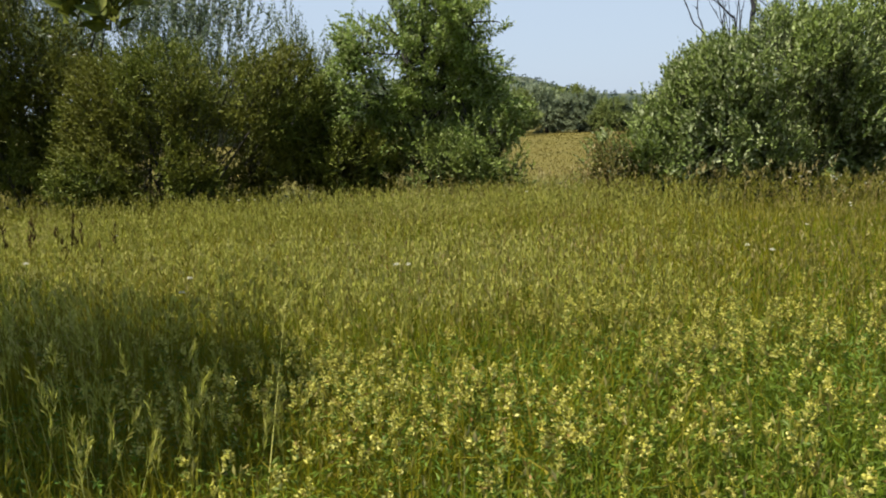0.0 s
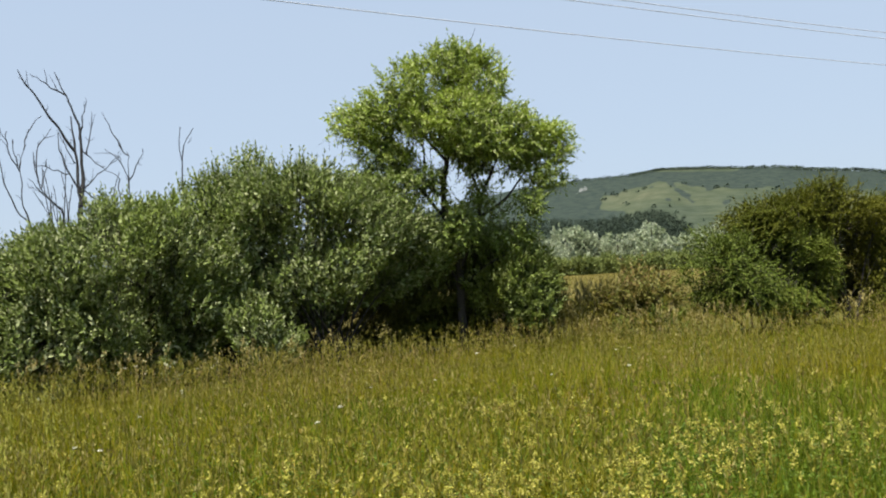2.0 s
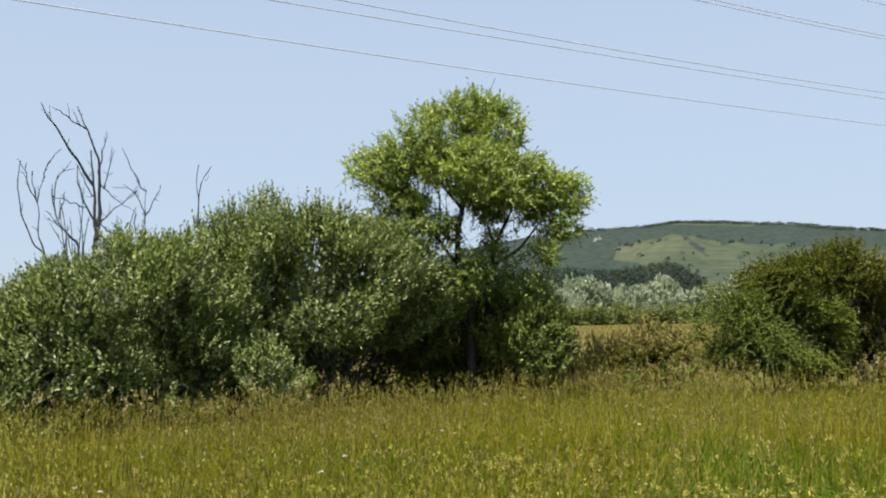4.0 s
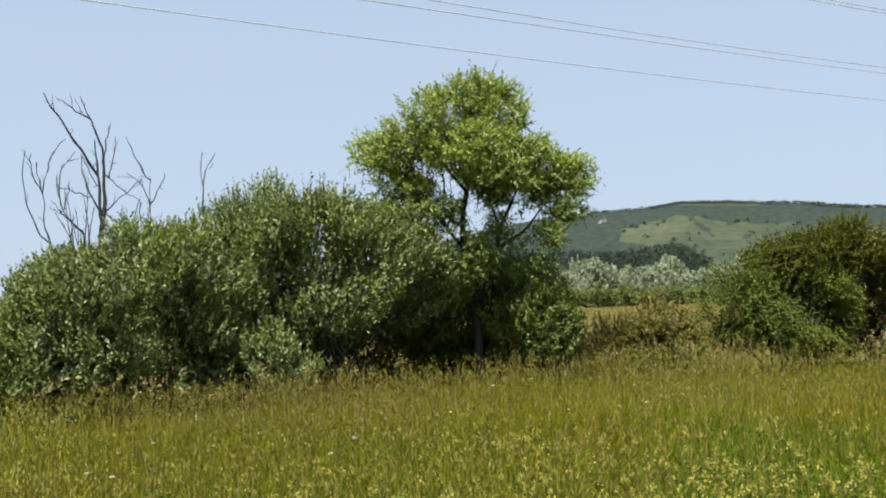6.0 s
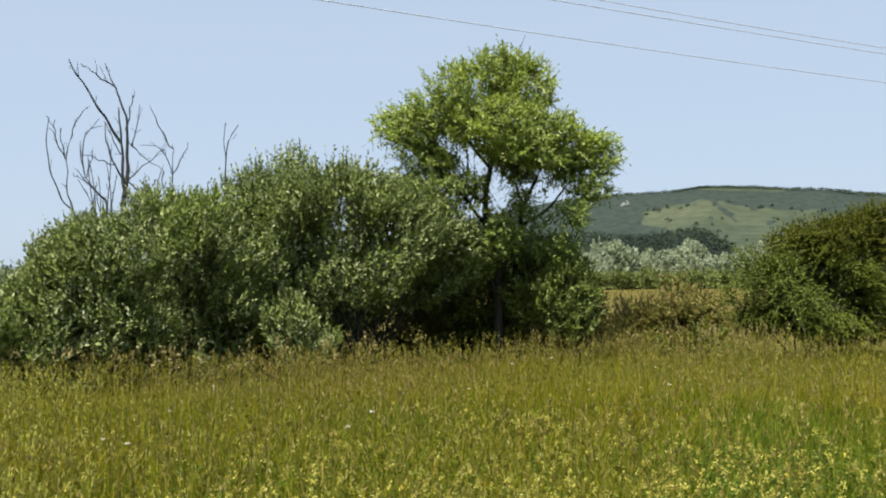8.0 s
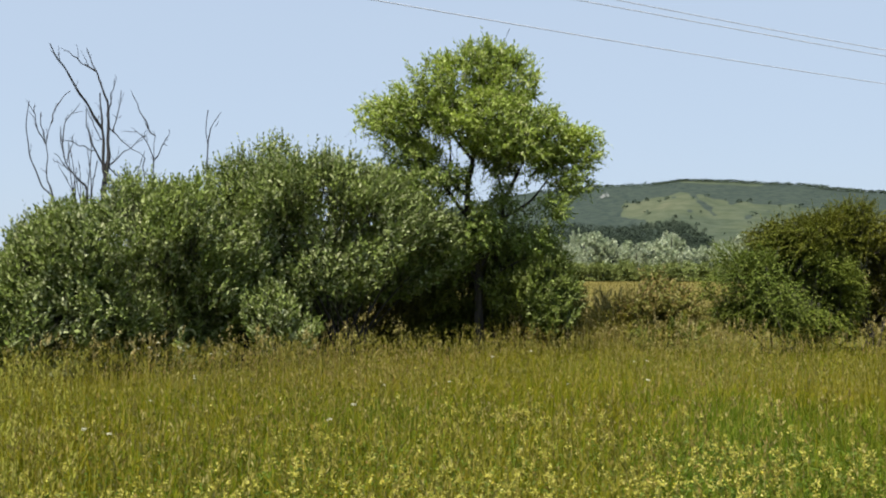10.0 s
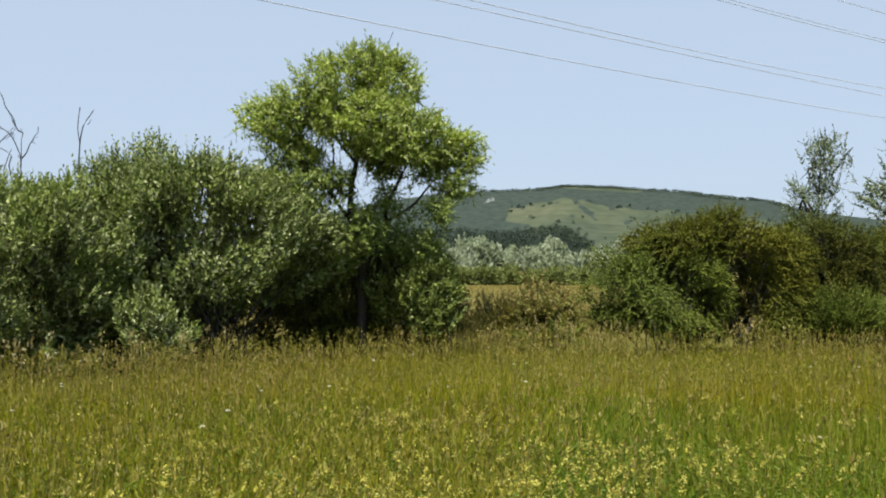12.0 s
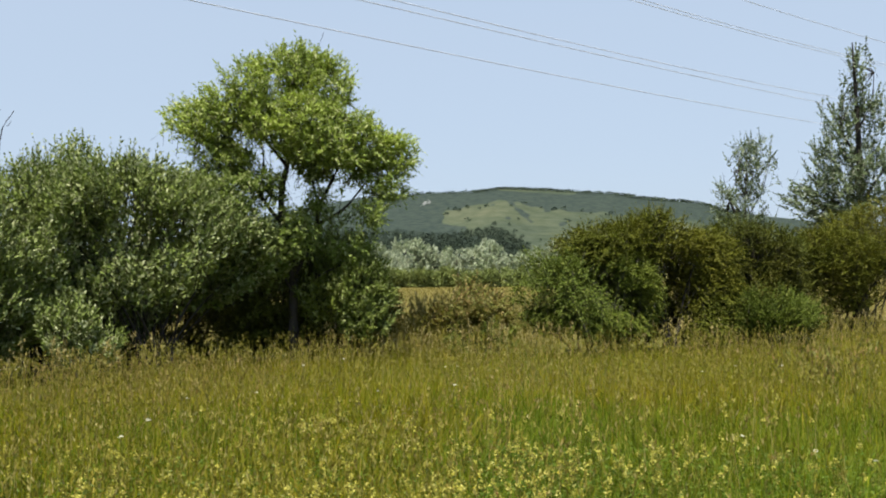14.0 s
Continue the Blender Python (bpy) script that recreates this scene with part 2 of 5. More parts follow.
def hill_material():
    """Pasture, and closed woodland that reads as fine dark mottling, where the mesh says so."""
    m, n, l, p = material("hazed_hill_cover")
    # muted grey-green pasture and bluish woods: distance haze mixed into the colours
    a = noise_tex(n, l, 0.008, 6.0)
    b = noise_tex(n, l, 0.06, 6.0)
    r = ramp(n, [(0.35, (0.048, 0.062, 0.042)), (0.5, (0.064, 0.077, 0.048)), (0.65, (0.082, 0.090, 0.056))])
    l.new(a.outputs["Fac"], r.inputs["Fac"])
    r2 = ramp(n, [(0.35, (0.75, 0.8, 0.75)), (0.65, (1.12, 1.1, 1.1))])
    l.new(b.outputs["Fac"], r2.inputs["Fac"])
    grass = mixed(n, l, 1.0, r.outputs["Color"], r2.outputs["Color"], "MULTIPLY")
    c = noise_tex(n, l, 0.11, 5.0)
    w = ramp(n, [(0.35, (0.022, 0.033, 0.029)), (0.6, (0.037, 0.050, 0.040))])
    l.new(c.outputs["Fac"], w.inputs["Fac"])
    cover = n.new("ShaderNodeAttribute")
    cover.attribute_name = "woodland"
    ragged = n.new("ShaderNodeMath")
    ragged.operation = "MULTIPLY_ADD"
    ragged.inputs[1].default_value = 0.9
    edge = noise_tex(n, l, 0.03, 5.0)
    l.new(edge.outputs["Fac"], ragged.inputs[0])
    l.new(cover.outputs["Fac"], ragged.inputs[2])
    sharp = ramp(n, [(0.86, (0, 0, 0)), (1.0, (1, 1, 1))])
    l.new(ragged.outputs[0], sharp.inputs["Fac"])
    l.new(mixed(n, l, sharp.outputs["Color"], grass, w.outputs["Color"]), p.inputs["Base Color"])
    p.inputs["Roughness"].default_value = 1.0
    p.inputs["Specular IOR Level"].default_value = 0.05
    bump = n.new("ShaderNodeBump")
    bump.inputs["Strength"].default_value, bump.inputs["Distance"].default_value = 0.6, 4.0
    l.new(c.outputs["Fac"], bump.inputs["Height"])
    l.new(bump.outputs["Normal"], p.inputs["Normal"])
    return m


def plain(name, dark, light, scale, rough, metal=0.0):
    m, n, l, p = material(name)
    a = noise_tex(n, l, scale, 6.0)
    r = ramp(n, [(0.3, dark), (0.7, light)])
    l.new(a.outputs["Fac"], r.inputs["Fac"])
    l.new(r.outputs["Color"], p.inputs["Base Color"])
    p.inputs["Roughness"].default_value, p.inputs["Metallic"].default_value = rough, metal
    b = n.new("ShaderNodeBump")
    b.inputs["Strength"].default_value, b.inputs["Distance"].default_value = 0.3, 0.01
    l.new(a.outputs["Fac"], b.inputs["Height"])
    l.new(b.outputs["Normal"], p.inputs["Normal"])
    return m


GROUND, HILL = ground_material(), hill_material()
CONCRETE = plain("concrete", (0.062, 0.066, 0.058), (0.115, 0.12, 0.108), 5.0, 0.9)
STEEL = plain("galvanised_steel", (0.28, 0.29, 0.30), (0.42, 0.43, 0.44), 9.0, 0.5, 0.7)
CERAMIC = plain("insulator_glaze", (0.18, 0.09, 0.05), (0.26, 0.13, 0.07), 9.0, 0.25)
ALUMINIUM = plain("wire_aluminium", (0.33, 0.36, 0.42), (0.43, 0.46, 0.52), 3.0, 0.6, 0.0)
CHALK = plain("chalk", (0.10, 0.112, 0.105), (0.17, 0.18, 0.17), 0.08, 0.95)

# ---- building helpers ----
rng = np.random.default_rng(7)


def mesh_of(name, verts, faces, mat, smooth=False):
    """A mesh from arrays: faces has three or four corners a row."""
    me = bpy.data.meshes.new(name)
    verts, faces = np.asarray(verts, np.float32), np.asarray(faces, np.int32)
    k = faces.shape[1]
    me.vertices.add(len(verts))
    me.vertices.foreach_set("co", verts.ravel())
    me.loops.add(faces.size)
    me.loops.foreach_set("vertex_index", faces.ravel())
    me.polygons.add(len(faces))
    me.polygons.foreach_set("loop_start", np.arange(0, faces.size, k, dtype=np.int32))
    me.update(calc_edges=True)
    me.validate()
    if smooth:
        me.polygons.foreach_set("use_smooth", np.ones(len(faces), bool))
    me.materials.append(mat)
    return me


def part(name, me, parent, label=""):
    ob = new(name, me)
    ob.parent = parent
    if label:
        tagged(ob, label)
    return ob


def thing(name, place, label, category, group="", kind=""):
    ob = new(name)
    ob.matrix_world = Matrix.Translation(place)
    ob.empty_display_size = 0.2
    return tagged(ob, label, category, group, kind)


def unit(v):
    return v / np.maximum(np.linalg.norm(v, axis=-1, keepdims=True), 1e-9)


def leaf_arrays(pos, axis, length, width, fold=0.25, face=None, wild=0.42):
    """Pointed leaves, folded along the midrib: two triangles each. face: the way in which their upper sides roughly look."""
    n = len(pos)
    axis = unit(axis)
    toward = rng.normal(size=(n, 3)) if face is None else unit(face) + rng.normal(0, wild, (n, 3))
    side = unit(np.cross(axis, toward))
    up = np.cross(side, axis)
    L, W = np.broadcast_to(length, n)[:, None], np.broadcast_to(width, n)[:, None]
    mid = pos + axis * L * 0.45
    v = np.stack([pos, mid + side * W * 0.5 + up * W * fold, pos + axis * L - up * L * 0.12, mid - side * W * 0.5 + up * W * fold], 1).reshape(-1, 3)
    b = np.arange(n)[:, None] * 4
    f = np.concatenate([b + [0, 1, 2], b + [0, 2, 3]], 1).reshape(-1, 3)
    return v, f


def tube_arrays(points, radii, sides=7, knobs=0.0):
    """A tapered tube through the points, with a smooth run between them."""
    P, R = np.asarray(points, float), np.asarray(radii, float)
    t = np.linspace(0, len(P) - 1, max(4, (len(P) - 1) * 4 + 1))
    i = np.clip(t.astype(int), 0, len(P) - 2)
    u = (t - i)[:, None]
    ext = np.vstack([2 * P[0] - P[1], P, 2 * P[-1] - P[-2]])
    a, b, c, d = ext[i], ext[i + 1], ext[i + 2], ext[i + 3]
    C = 0.5 * (2 * b + (c - a) * u + (2 * a - 5 * b + 4 * c - d) * u**2 + (3 * b - a - 3 * c + d) * u**3)
    rad = np.interp(t, np.arange(len(R)), R) * (1 + knobs * rng.normal(size=len(t)))
    tan = unit(np.gradient(C, axis=0))
    ref = np.where(np.abs(tan[:, 2:3]) > 0.9, [[1.0, 0, 0]], [[0, 0, 1.0]])
    s = unit(np.cross(tan, ref))
    w = np.cross(tan, s)
    ang = np.arange(sides) / sides * 2 * np.pi
    v = C[:, None] + rad[:, None, None] * (np.cos(ang)[None, :, None] * s[:, None] + np.sin(ang)[None, :, None] * w[:, None])
    m, k = len(t), sides
    q = np.array([(r * k + j, r * k + (j + 1) % k, (r + 1) * k + (j + 1) % k, (r + 1) * k + j) for r in range(m - 1) for j in range(k)])
    return v.reshape(-1, 3), q


def joined(pairs):
    vs, fs, at = [], [], 0
    for v, f in pairs:
        vs.append(v)
        fs.append(f + at)
        at += len(v)
    return np.concatenate(vs), np.concatenate(fs)


def lumpy(d, seed):
    """Uneven bulge of a crown in the direction d."""
    r = np.random.default_rng(seed)
    out = np.zeros(len(d))
    for k in (2.2, 3.7, 6.1, 9.5):
        for _ in range(3):
            w = r.normal(size=3)
            out += np.sin(d @ (w / np.linalg.norm(w)) * k + r.uniform(0, 6.3)) / k
    return out * 0.27


def cloudy(p, grain, seed):
    """Smooth uneven values about 0 in space."""
    r = np.random.default_rng(seed)
    out = np.zeros(len(p))
    for k in (1.0, 1.8, 3.1):
        for _ in range(4):
            w = unit(r.normal(size=3))
            out += np.sin(p @ w * k * grain + r.uniform(0, 6.3)) / k
    return out * 0.3


def crown_arrays(lobes, shoots, leaves, length, width, reach=0.42, rise=0.5, droop=0.0, hollow=0.25, depth=0.12, heart=None, floor=0.1, fill=0.25, angle=0.8, lump=0.6, grain=3.2, wild=0.35, tips=0.1, loose=0.27, bare=0.0, seed=1, origin=(0, 0, 0)):
    """Leafy shoots that stand out of lobes (x, y, z, radius, height radius) away from the heart, with dark hollows between, more of them near the ground if bare: leaves, and the twigs that bear them."""
    L = np.asarray(lobes, float)
    heart = np.array([*np.average(L[:, :2], axis=0, weights=L[:, 3]), L[:, 2].min() * 0.4]) if heart is None else np.asarray(heart, float)
    w = L[:, 3] * (L[:, 3] + L[:, 4])
    pick = rng.choice(len(L), shoots * 3, p=w / w.sum())
    d = unit(rng.normal(size=(shoots * 3, 3)))
    c = L[pick, :3] + d * L[pick][:, [3, 3, 4]] * (1.0 + lump * lumpy(d, seed) - np.abs(rng.normal(0, depth, len(d))))[:, None]
    thin = hollow - 0.42 + bare * np.clip(1 - c[:, 2] / 1.6, 0, 1)
    keep = (c[:, 2] > floor) & (cloudy(c, grain, seed) + rng.normal(0, 0.10, len(c)) > thin)
    for k, lobe in enumerate(L):
        q = np.linalg.norm((c - lobe[:3]) / lobe[[3, 3, 4]], axis=1)
        keep &= (q > 0.72) | (pick == k) | (rng.random(len(c)) < 0.12)
    c, d = c[keep][:shoots], d[keep][:shoots]
    m = int(shoots * fill)
    ip = rng.choice(len(L), m, p=w / w.sum())
    idir = unit(rng.normal(size=(m, 3)))
    ic = L[ip, :3] + idir * L[ip][:, [3, 3, 4]] * rng.uniform(0.25, 0.72, (m, 1))
    ok = ic[:, 2] > floor
    c, d = np.concatenate([c, ic[ok]]), np.concatenate([d, idir[ok]])
    n = len(c)
    way = unit(unit(c - heart) * 0.7 + d * 0.35 + [0, 0, rise] + rng.normal(0, loose, (n, 3)))
    sl = reach * rng.uniform(0.55, 1.3, n)
    tall = (d[:, 2] > 0.35) & (rng.random(n) < tips)
    sl = np.where(tall, reach * rng.uniform(1.2, 1.9, n), sl)
    way = np.where(tall[:, None], unit([0, 0, 1.0] + d * 0.3 + rng.normal(0, 0.16, (n, 3))), way)
    t = np.clip((np.arange(leaves) + rng.uniform(-0.4, 0.4, (n, leaves))) / (leaves - 1), 0, 1)[..., None]
    run = way[:, None] * (t - 0.6) * sl[:, None, None] - np.array([0, 0, 1.0]) * droop * (t * t) * sl[:, None, None]
    lp = c[:, None] + run
    tan = unit(way[:, None] - np.array([0, 0, 1.0]) * 2 * droop * t)
    s1 = unit(np.cross(way, [0.13, 0.21, 1.0]))
    s2 = np.cross(way, s1)
    turn = (np.arange(leaves) * 2.4 + rng.uniform(0, 6.3, (n, 1)))[..., None]
    off = s1[:, None] * np.cos(turn) + s2[:, None] * np.sin(turn)
    ax = tan * (0.75 + 0.5 * t) + off * angle * (1.1 - 0.6 * t) + rng.normal(0, 0.16, lp.shape)
    face = d[:, None] * 0.55 + [0, 0, 0.75] - 0.3 * tan
    big = (rng.uniform(0.7, 1.25, (n, leaves)) * (1.08 - 0.5 * t[..., 0] ** 2)).ravel()
    leafage = leaf_arrays(lp.reshape(-1, 3) - origin, ax.reshape(-1, 3), length * big, width * big, 0.2, face.reshape(-1, 3), wild)
    foot, mid, tip = c - way * sl[:, None] * 0.95, c - way * sl[:, None] * 0.2 - np.array([0, 0, 0.16 * droop]) * sl[:, None], c + way * sl[:, None] * 0.38 - np.array([0, 0, droop]) * sl[:, None]
    side = s1 * 0.0045
    tv = np.stack([foot - side, foot + side, mid - side * 0.7, mid + side * 0.7, tip], 1).reshape(-1, 3) - origin
    b = np.arange(n)[:, None] * 5
    return leafage, (tv, np.concatenate([b + [0, 1, 3], b + [0, 3, 2], b + [2, 3, 4]], 1).reshape(-1, 3))


def stem_set(base, lobes, count, thick, spread=0.25, seed=1):
    """Curved stems from the base into the lobes."""
    r = np.random.default_rng(seed)
    out = []
    for k in range(count):
        lobe = lobes[k % len(lobes)]
        end = np.array(lobe[:3]) + unit(r.normal(size=3)) * np.array([lobe[3], lobe[3], lobe[4]]) * 0.75
        start = np.array(base) + [r.normal(0, spread), r.normal(0, spread), 0]
        start[2] = -0.03
        end[2] = max(end[2], 0.4)
        mid = start * 0.5 + end * 0.5 + r.normal(0, 0.12, 3)
        mid[:2] = start[:2] * 0.6 + end[:2] * 0.4
        t = thick * r.uniform(0.6, 1.1)
        out.append(tube_arrays([start, mid, end], [t, t * 0.6, t * 0.15], 5))
    return out


def shrub(name, lobes, label, mat, shoots, leaves=14, length=0.10, width=0.036, stems=14, thick=0.03, group="hedgerow shrubs", seed=1, **more):
    """A many-stemmed shrub: stems, twigs and a crown that reaches down to the grass."""
    L = np.asarray(lobes, float)
    base = np.array([*np.average(L[:, :2], axis=0, weights=L[:, 3]), 0.0])
    root = thing(name, base, label, "shrub", group)
    for v, f in stem_set(base, lobes, stems, thick, seed=seed):
        part("stem", mesh_of("stem", v - base, f, BARK), root)
    leafage, twigs = crown_arrays(lobes, shoots, leaves, length, width, seed=seed, origin=base, **more)
    part("crown", mesh_of("crown", *leafage, mat), root)
    part("brushwood", mesh_of("brushwood", *twigs, BARK), root, "thin brown twigs")
    return root


# ---- ground and distance ----


def ground_sheet():
    """One sheet to the horizon, in rings that widen outwards, with a soft unevenness."""
    rings = np.concatenate([np.linspace(0, 30, 61), np.geomspace(32, 4600, 50)])
    k = 240
    a = np.arange(k) / k * 2 * np.pi
    R, A = np.meshgrid(rings[1:], a, indexing="ij")
    x, y = R * np.sin(A), R * np.cos(A)
    z = 0.03 * np.sin(x * 0.7 + 1) * np.cos(y * 0.55) * np.clip(R / 4, 0, 1) * np.clip((60 - R) / 30, 0, 1) 
    v = np.concatenate([[[0, 0, 0]], np.stack([x, y, z], -1).reshape(-1, 3)])
    m = len(rings) - 1
    idx = 1 + np.arange(m * k).reshape(m, k)
    nxt = np.roll(idx, -1, 1)
    tri = [np.stack([np.zeros(k, int), nxt[0], idx[0]], -1)]
    q = np.stack([idx[:-1], nxt[:-1], nxt[1:], idx[1:]], -1).reshape(-1, 4)
    f = np.concatenate(tri + [q[:, [0, 1, 2]], q[:, [0, 2, 3]]])
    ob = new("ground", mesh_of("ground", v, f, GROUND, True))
    tagged(ob, "flat meadow ground of green and straw-coloured turf", "ground", kind="structure")


ground_sheet()


def crest_main(az):
    """Height angle in degrees of the big hill's crest, by bearing."""
    return np.interp(az, [-22, -8, 0, 4, 8, 11, 12.5, 15, 19, 21, 24, 25.5, 28, 34, 44, 55], [0.3, 2.0, 3.9, 4.6, 4.85, 4.92, 5.08, 5.0, 4.68, 4.3, 3.95, 3.45, 3.1, 2.2, 1.1, 0.2])


def crest_left(az):
    return np.interp(az, [-75, -60, -48, -40, -35, -33.2, -31, -29, -26, -22, -10], [0.3, 1.2, 2.2, 2.5, 2.45, 2.3, 1.6, 1.15, 1.0, 0.8, 0.2])


def hill_place(crest, az, s, near, far):
    """A point of a hillside: bearing in degrees, s from 0 at the foot to 1 at the crest and on behind it."""
    r = near + (far - near) * s
    top = np.tan(np.radians(crest(az))) * far
    up = np.where(s <= 1, np.clip(s, 0, 1) ** 1.1, 1 - 0.55 * (s - 1))
    wob = 0.03 * top * (np.sin(az * 0.55 + s * 2) + 0.5 * np.sin(az * 1.3 - s * 3)) * np.clip(s * (1.02 - s) * 4, 0, 1)
    a = np.radians(az)
    return np.stack([r * np.sin(a), r * np.cos(a), top * up + wob - 2.0 * (s < 0.01)], -1)


BELT = ((-2, 5, 10, 12.6, 13.6, 14.3), (0.43, 0.42, 0.38, 0.33, 0.26, 0.12))     # how far up the slope the dark belt reaches, by bearing


def wooded(az, s):
    """Whether a spot of the big hillside is wooded."""
    ragged = 0.5 * np.sin(az * 0.9 + 3 * s) + 0.4 * np.sin(az * 2.3 - 6 * s + 1) + 0.35 * np.sin(az * 5.1 + 11 * s) + 0.25 * np.sin(az * 11.3 - 17 * s)
    left = az < 9.6 + (0.62 - s) * 3 + 5.5 * np.clip(s - 0.62, 0, 0.2) + ragged * 0.7 + 0.5 * np.sin(s * 17 + 1) + 0.3 * np.sin(s * 43)
    band = s > 0.76 - 0.010 * (az - 12) + ragged * 0.035
    strip = (np.abs(az - 14.2 + (s - 0.55) * 5 + 0.3 * ragged) < 0.12 + 0.2 * ragged) & (s > 0.5)
    clump = (np.sin(az * 3.1 + 2) * np.sin(s * 21 + az) + 0.5 * np.sin(az * 7.7 - s * 31) > 1.0) & (s > 0.3)
    top = (s > 0.95) & (az > 11.5) & (az < 17)
    low = s < np.interp(az, *BELT) - 0.03
    return (left & (s > 0.05)) | (band & ~top) | strip | clump | low


def hill(name, crest, a0, a1, near, far, label, woods, fine=1.0):
    az = np.linspace(a0, a1, int(430 * fine))
    s = np.linspace(0, 1.3, int(80 * fine))
    S, A = np.meshgrid(s, az, indexing="ij")
    v = hill_place(crest, A, S, near, far).reshape(-1, 3)
    idx = np.arange(v.shape[0]).reshape(S.shape)
    f = np.stack([idx[:-1, :-1], idx[:-1, 1:], idx[1:, 1:], idx[1:, :-1]], -1).reshape(-1, 4)
    me = mesh_of(name, v, f, HILL, True)
    w = woods(A, S).astype(float)
    for _ in range(2):
        w = (w + np.roll(w, 1, 0) + np.roll(w, -1, 0) + np.roll(w, 1, 1) + np.roll(w, -1, 1)) / 5
    me.attributes.new("woodland", "FLOAT", "POINT").data.foreach_set("value", w.ravel().astype(np.float32))
    return tagged(new(name, me), label, "hill", kind="structure")


def wooded_left(az, s):
    return np.sin(az * 0.7 + 4 * s) + 0.6 * np.sin(az * 1.9 - 7 * s) + 0.4 * np.sin(az * 4.7 + 9 * s) > 0.05


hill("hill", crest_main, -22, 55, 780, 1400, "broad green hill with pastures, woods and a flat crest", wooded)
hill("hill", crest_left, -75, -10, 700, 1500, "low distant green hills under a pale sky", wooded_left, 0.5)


def far_wood(name, places, heights, mat, label, quads=60, wide=0.42, leaf=0.22):
    """Many far tree crowns as clouds of leaf clumps, one object."""
    n = len(places)
    d = unit(rng.normal(size=(n, quads, 3)))
    d[..., 2] = np.abs(d[..., 2]) * 1.0 - 0.25
    h = heights[:, None, None]
    rad = rng.uniform(0.55, 1.0, (n, quads, 1))
    pos = places[:, None] + [0, 0, 1] * h * 0.45 + d * rad * h * [wide, wide, 0.55]
    v, f = leaf_arrays(pos.reshape(-1, 3), (d + rng.normal(0, 0.6, d.shape)).reshape(-1, 3), np.repeat(heights * leaf, quads) * rng.uniform(0.7, 1.3, n * quads), np.repeat(heights * leaf, quads), 0.1, (d + [0, 0, 0.5]).reshape(-1, 3), 0.25)
    return tagged(new(name, mesh_of(name, v, f, mat)), label, "woodland", kind="stuff")


def hillside_woods():
    n = 2600
    az, s = rng.uniform(4, 34, n), rng.uniform(0.05, 0.95, n)
    inside = wooded(az, s)
    edge = ~inside & (wooded(az + 0.25, s) | wooded(az - 0.25, s) | wooded(az, s + 0.02))
    keep = (edge & (rng.random(n) < 0.35)) | (~inside & (rng.random(n) < 0.045))
    p = hill_place(crest_main, az[keep], s[keep], 780, 1400)
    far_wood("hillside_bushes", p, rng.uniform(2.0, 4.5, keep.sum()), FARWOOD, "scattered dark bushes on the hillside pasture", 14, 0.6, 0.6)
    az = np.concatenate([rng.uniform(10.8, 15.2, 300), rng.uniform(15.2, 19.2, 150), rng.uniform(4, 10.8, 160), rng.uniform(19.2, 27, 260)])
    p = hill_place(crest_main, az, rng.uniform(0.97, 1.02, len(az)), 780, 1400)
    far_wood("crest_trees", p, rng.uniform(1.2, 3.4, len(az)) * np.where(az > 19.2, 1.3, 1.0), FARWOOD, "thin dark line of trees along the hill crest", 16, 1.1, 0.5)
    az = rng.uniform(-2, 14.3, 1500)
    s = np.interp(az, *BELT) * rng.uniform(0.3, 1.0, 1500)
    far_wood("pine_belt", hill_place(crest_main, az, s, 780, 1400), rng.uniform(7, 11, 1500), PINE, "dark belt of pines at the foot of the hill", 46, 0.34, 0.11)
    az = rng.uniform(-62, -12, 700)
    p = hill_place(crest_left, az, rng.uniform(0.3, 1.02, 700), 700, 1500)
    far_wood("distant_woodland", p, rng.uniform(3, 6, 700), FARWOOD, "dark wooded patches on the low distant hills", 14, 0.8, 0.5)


hillside_woods()


def chalk_scar():
    az = np.linspace(7.8, 8.55, 20)
    s = np.linspace(0.765, 0.875, 14)
    S, A = np.meshgrid(s, az, indexing="ij")
    A = A + (S - 0.875) * 3.0 + rng.uniform(-0.03, 0.03, A.shape)
    v = hill_place(crest_main, A, S, 780, 1400) * 0.997
    v[..., 2] += 0.6
    v = v.reshape(-1, 3)
    idx = np.arange(280).reshape(14, 20)
    f = np.stack([idx[:-1, :-1], idx[:-1, 1:], idx[1:, 1:], idx[1:, :-1]], -1).reshape(-1, 4)
    u, w = np.meshgrid(np.linspace(-1, 1, 19), np.linspace(-1, 1, 13))
    keep = rng.random(len(f)) > 0.25 + 0.75 * np.clip(1.15 * np.hypot(u, w) + 0.35 * np.sin(7 * u + 4 * w), 0, 1).reshape(-1) ** 2
    tagged(new("chalk_scar", mesh_of("chalk_scar", v, f[keep], CHALK)), "pale bare chalk scar on the wooded hillside", "rock", kind="structure")


chalk_scar()


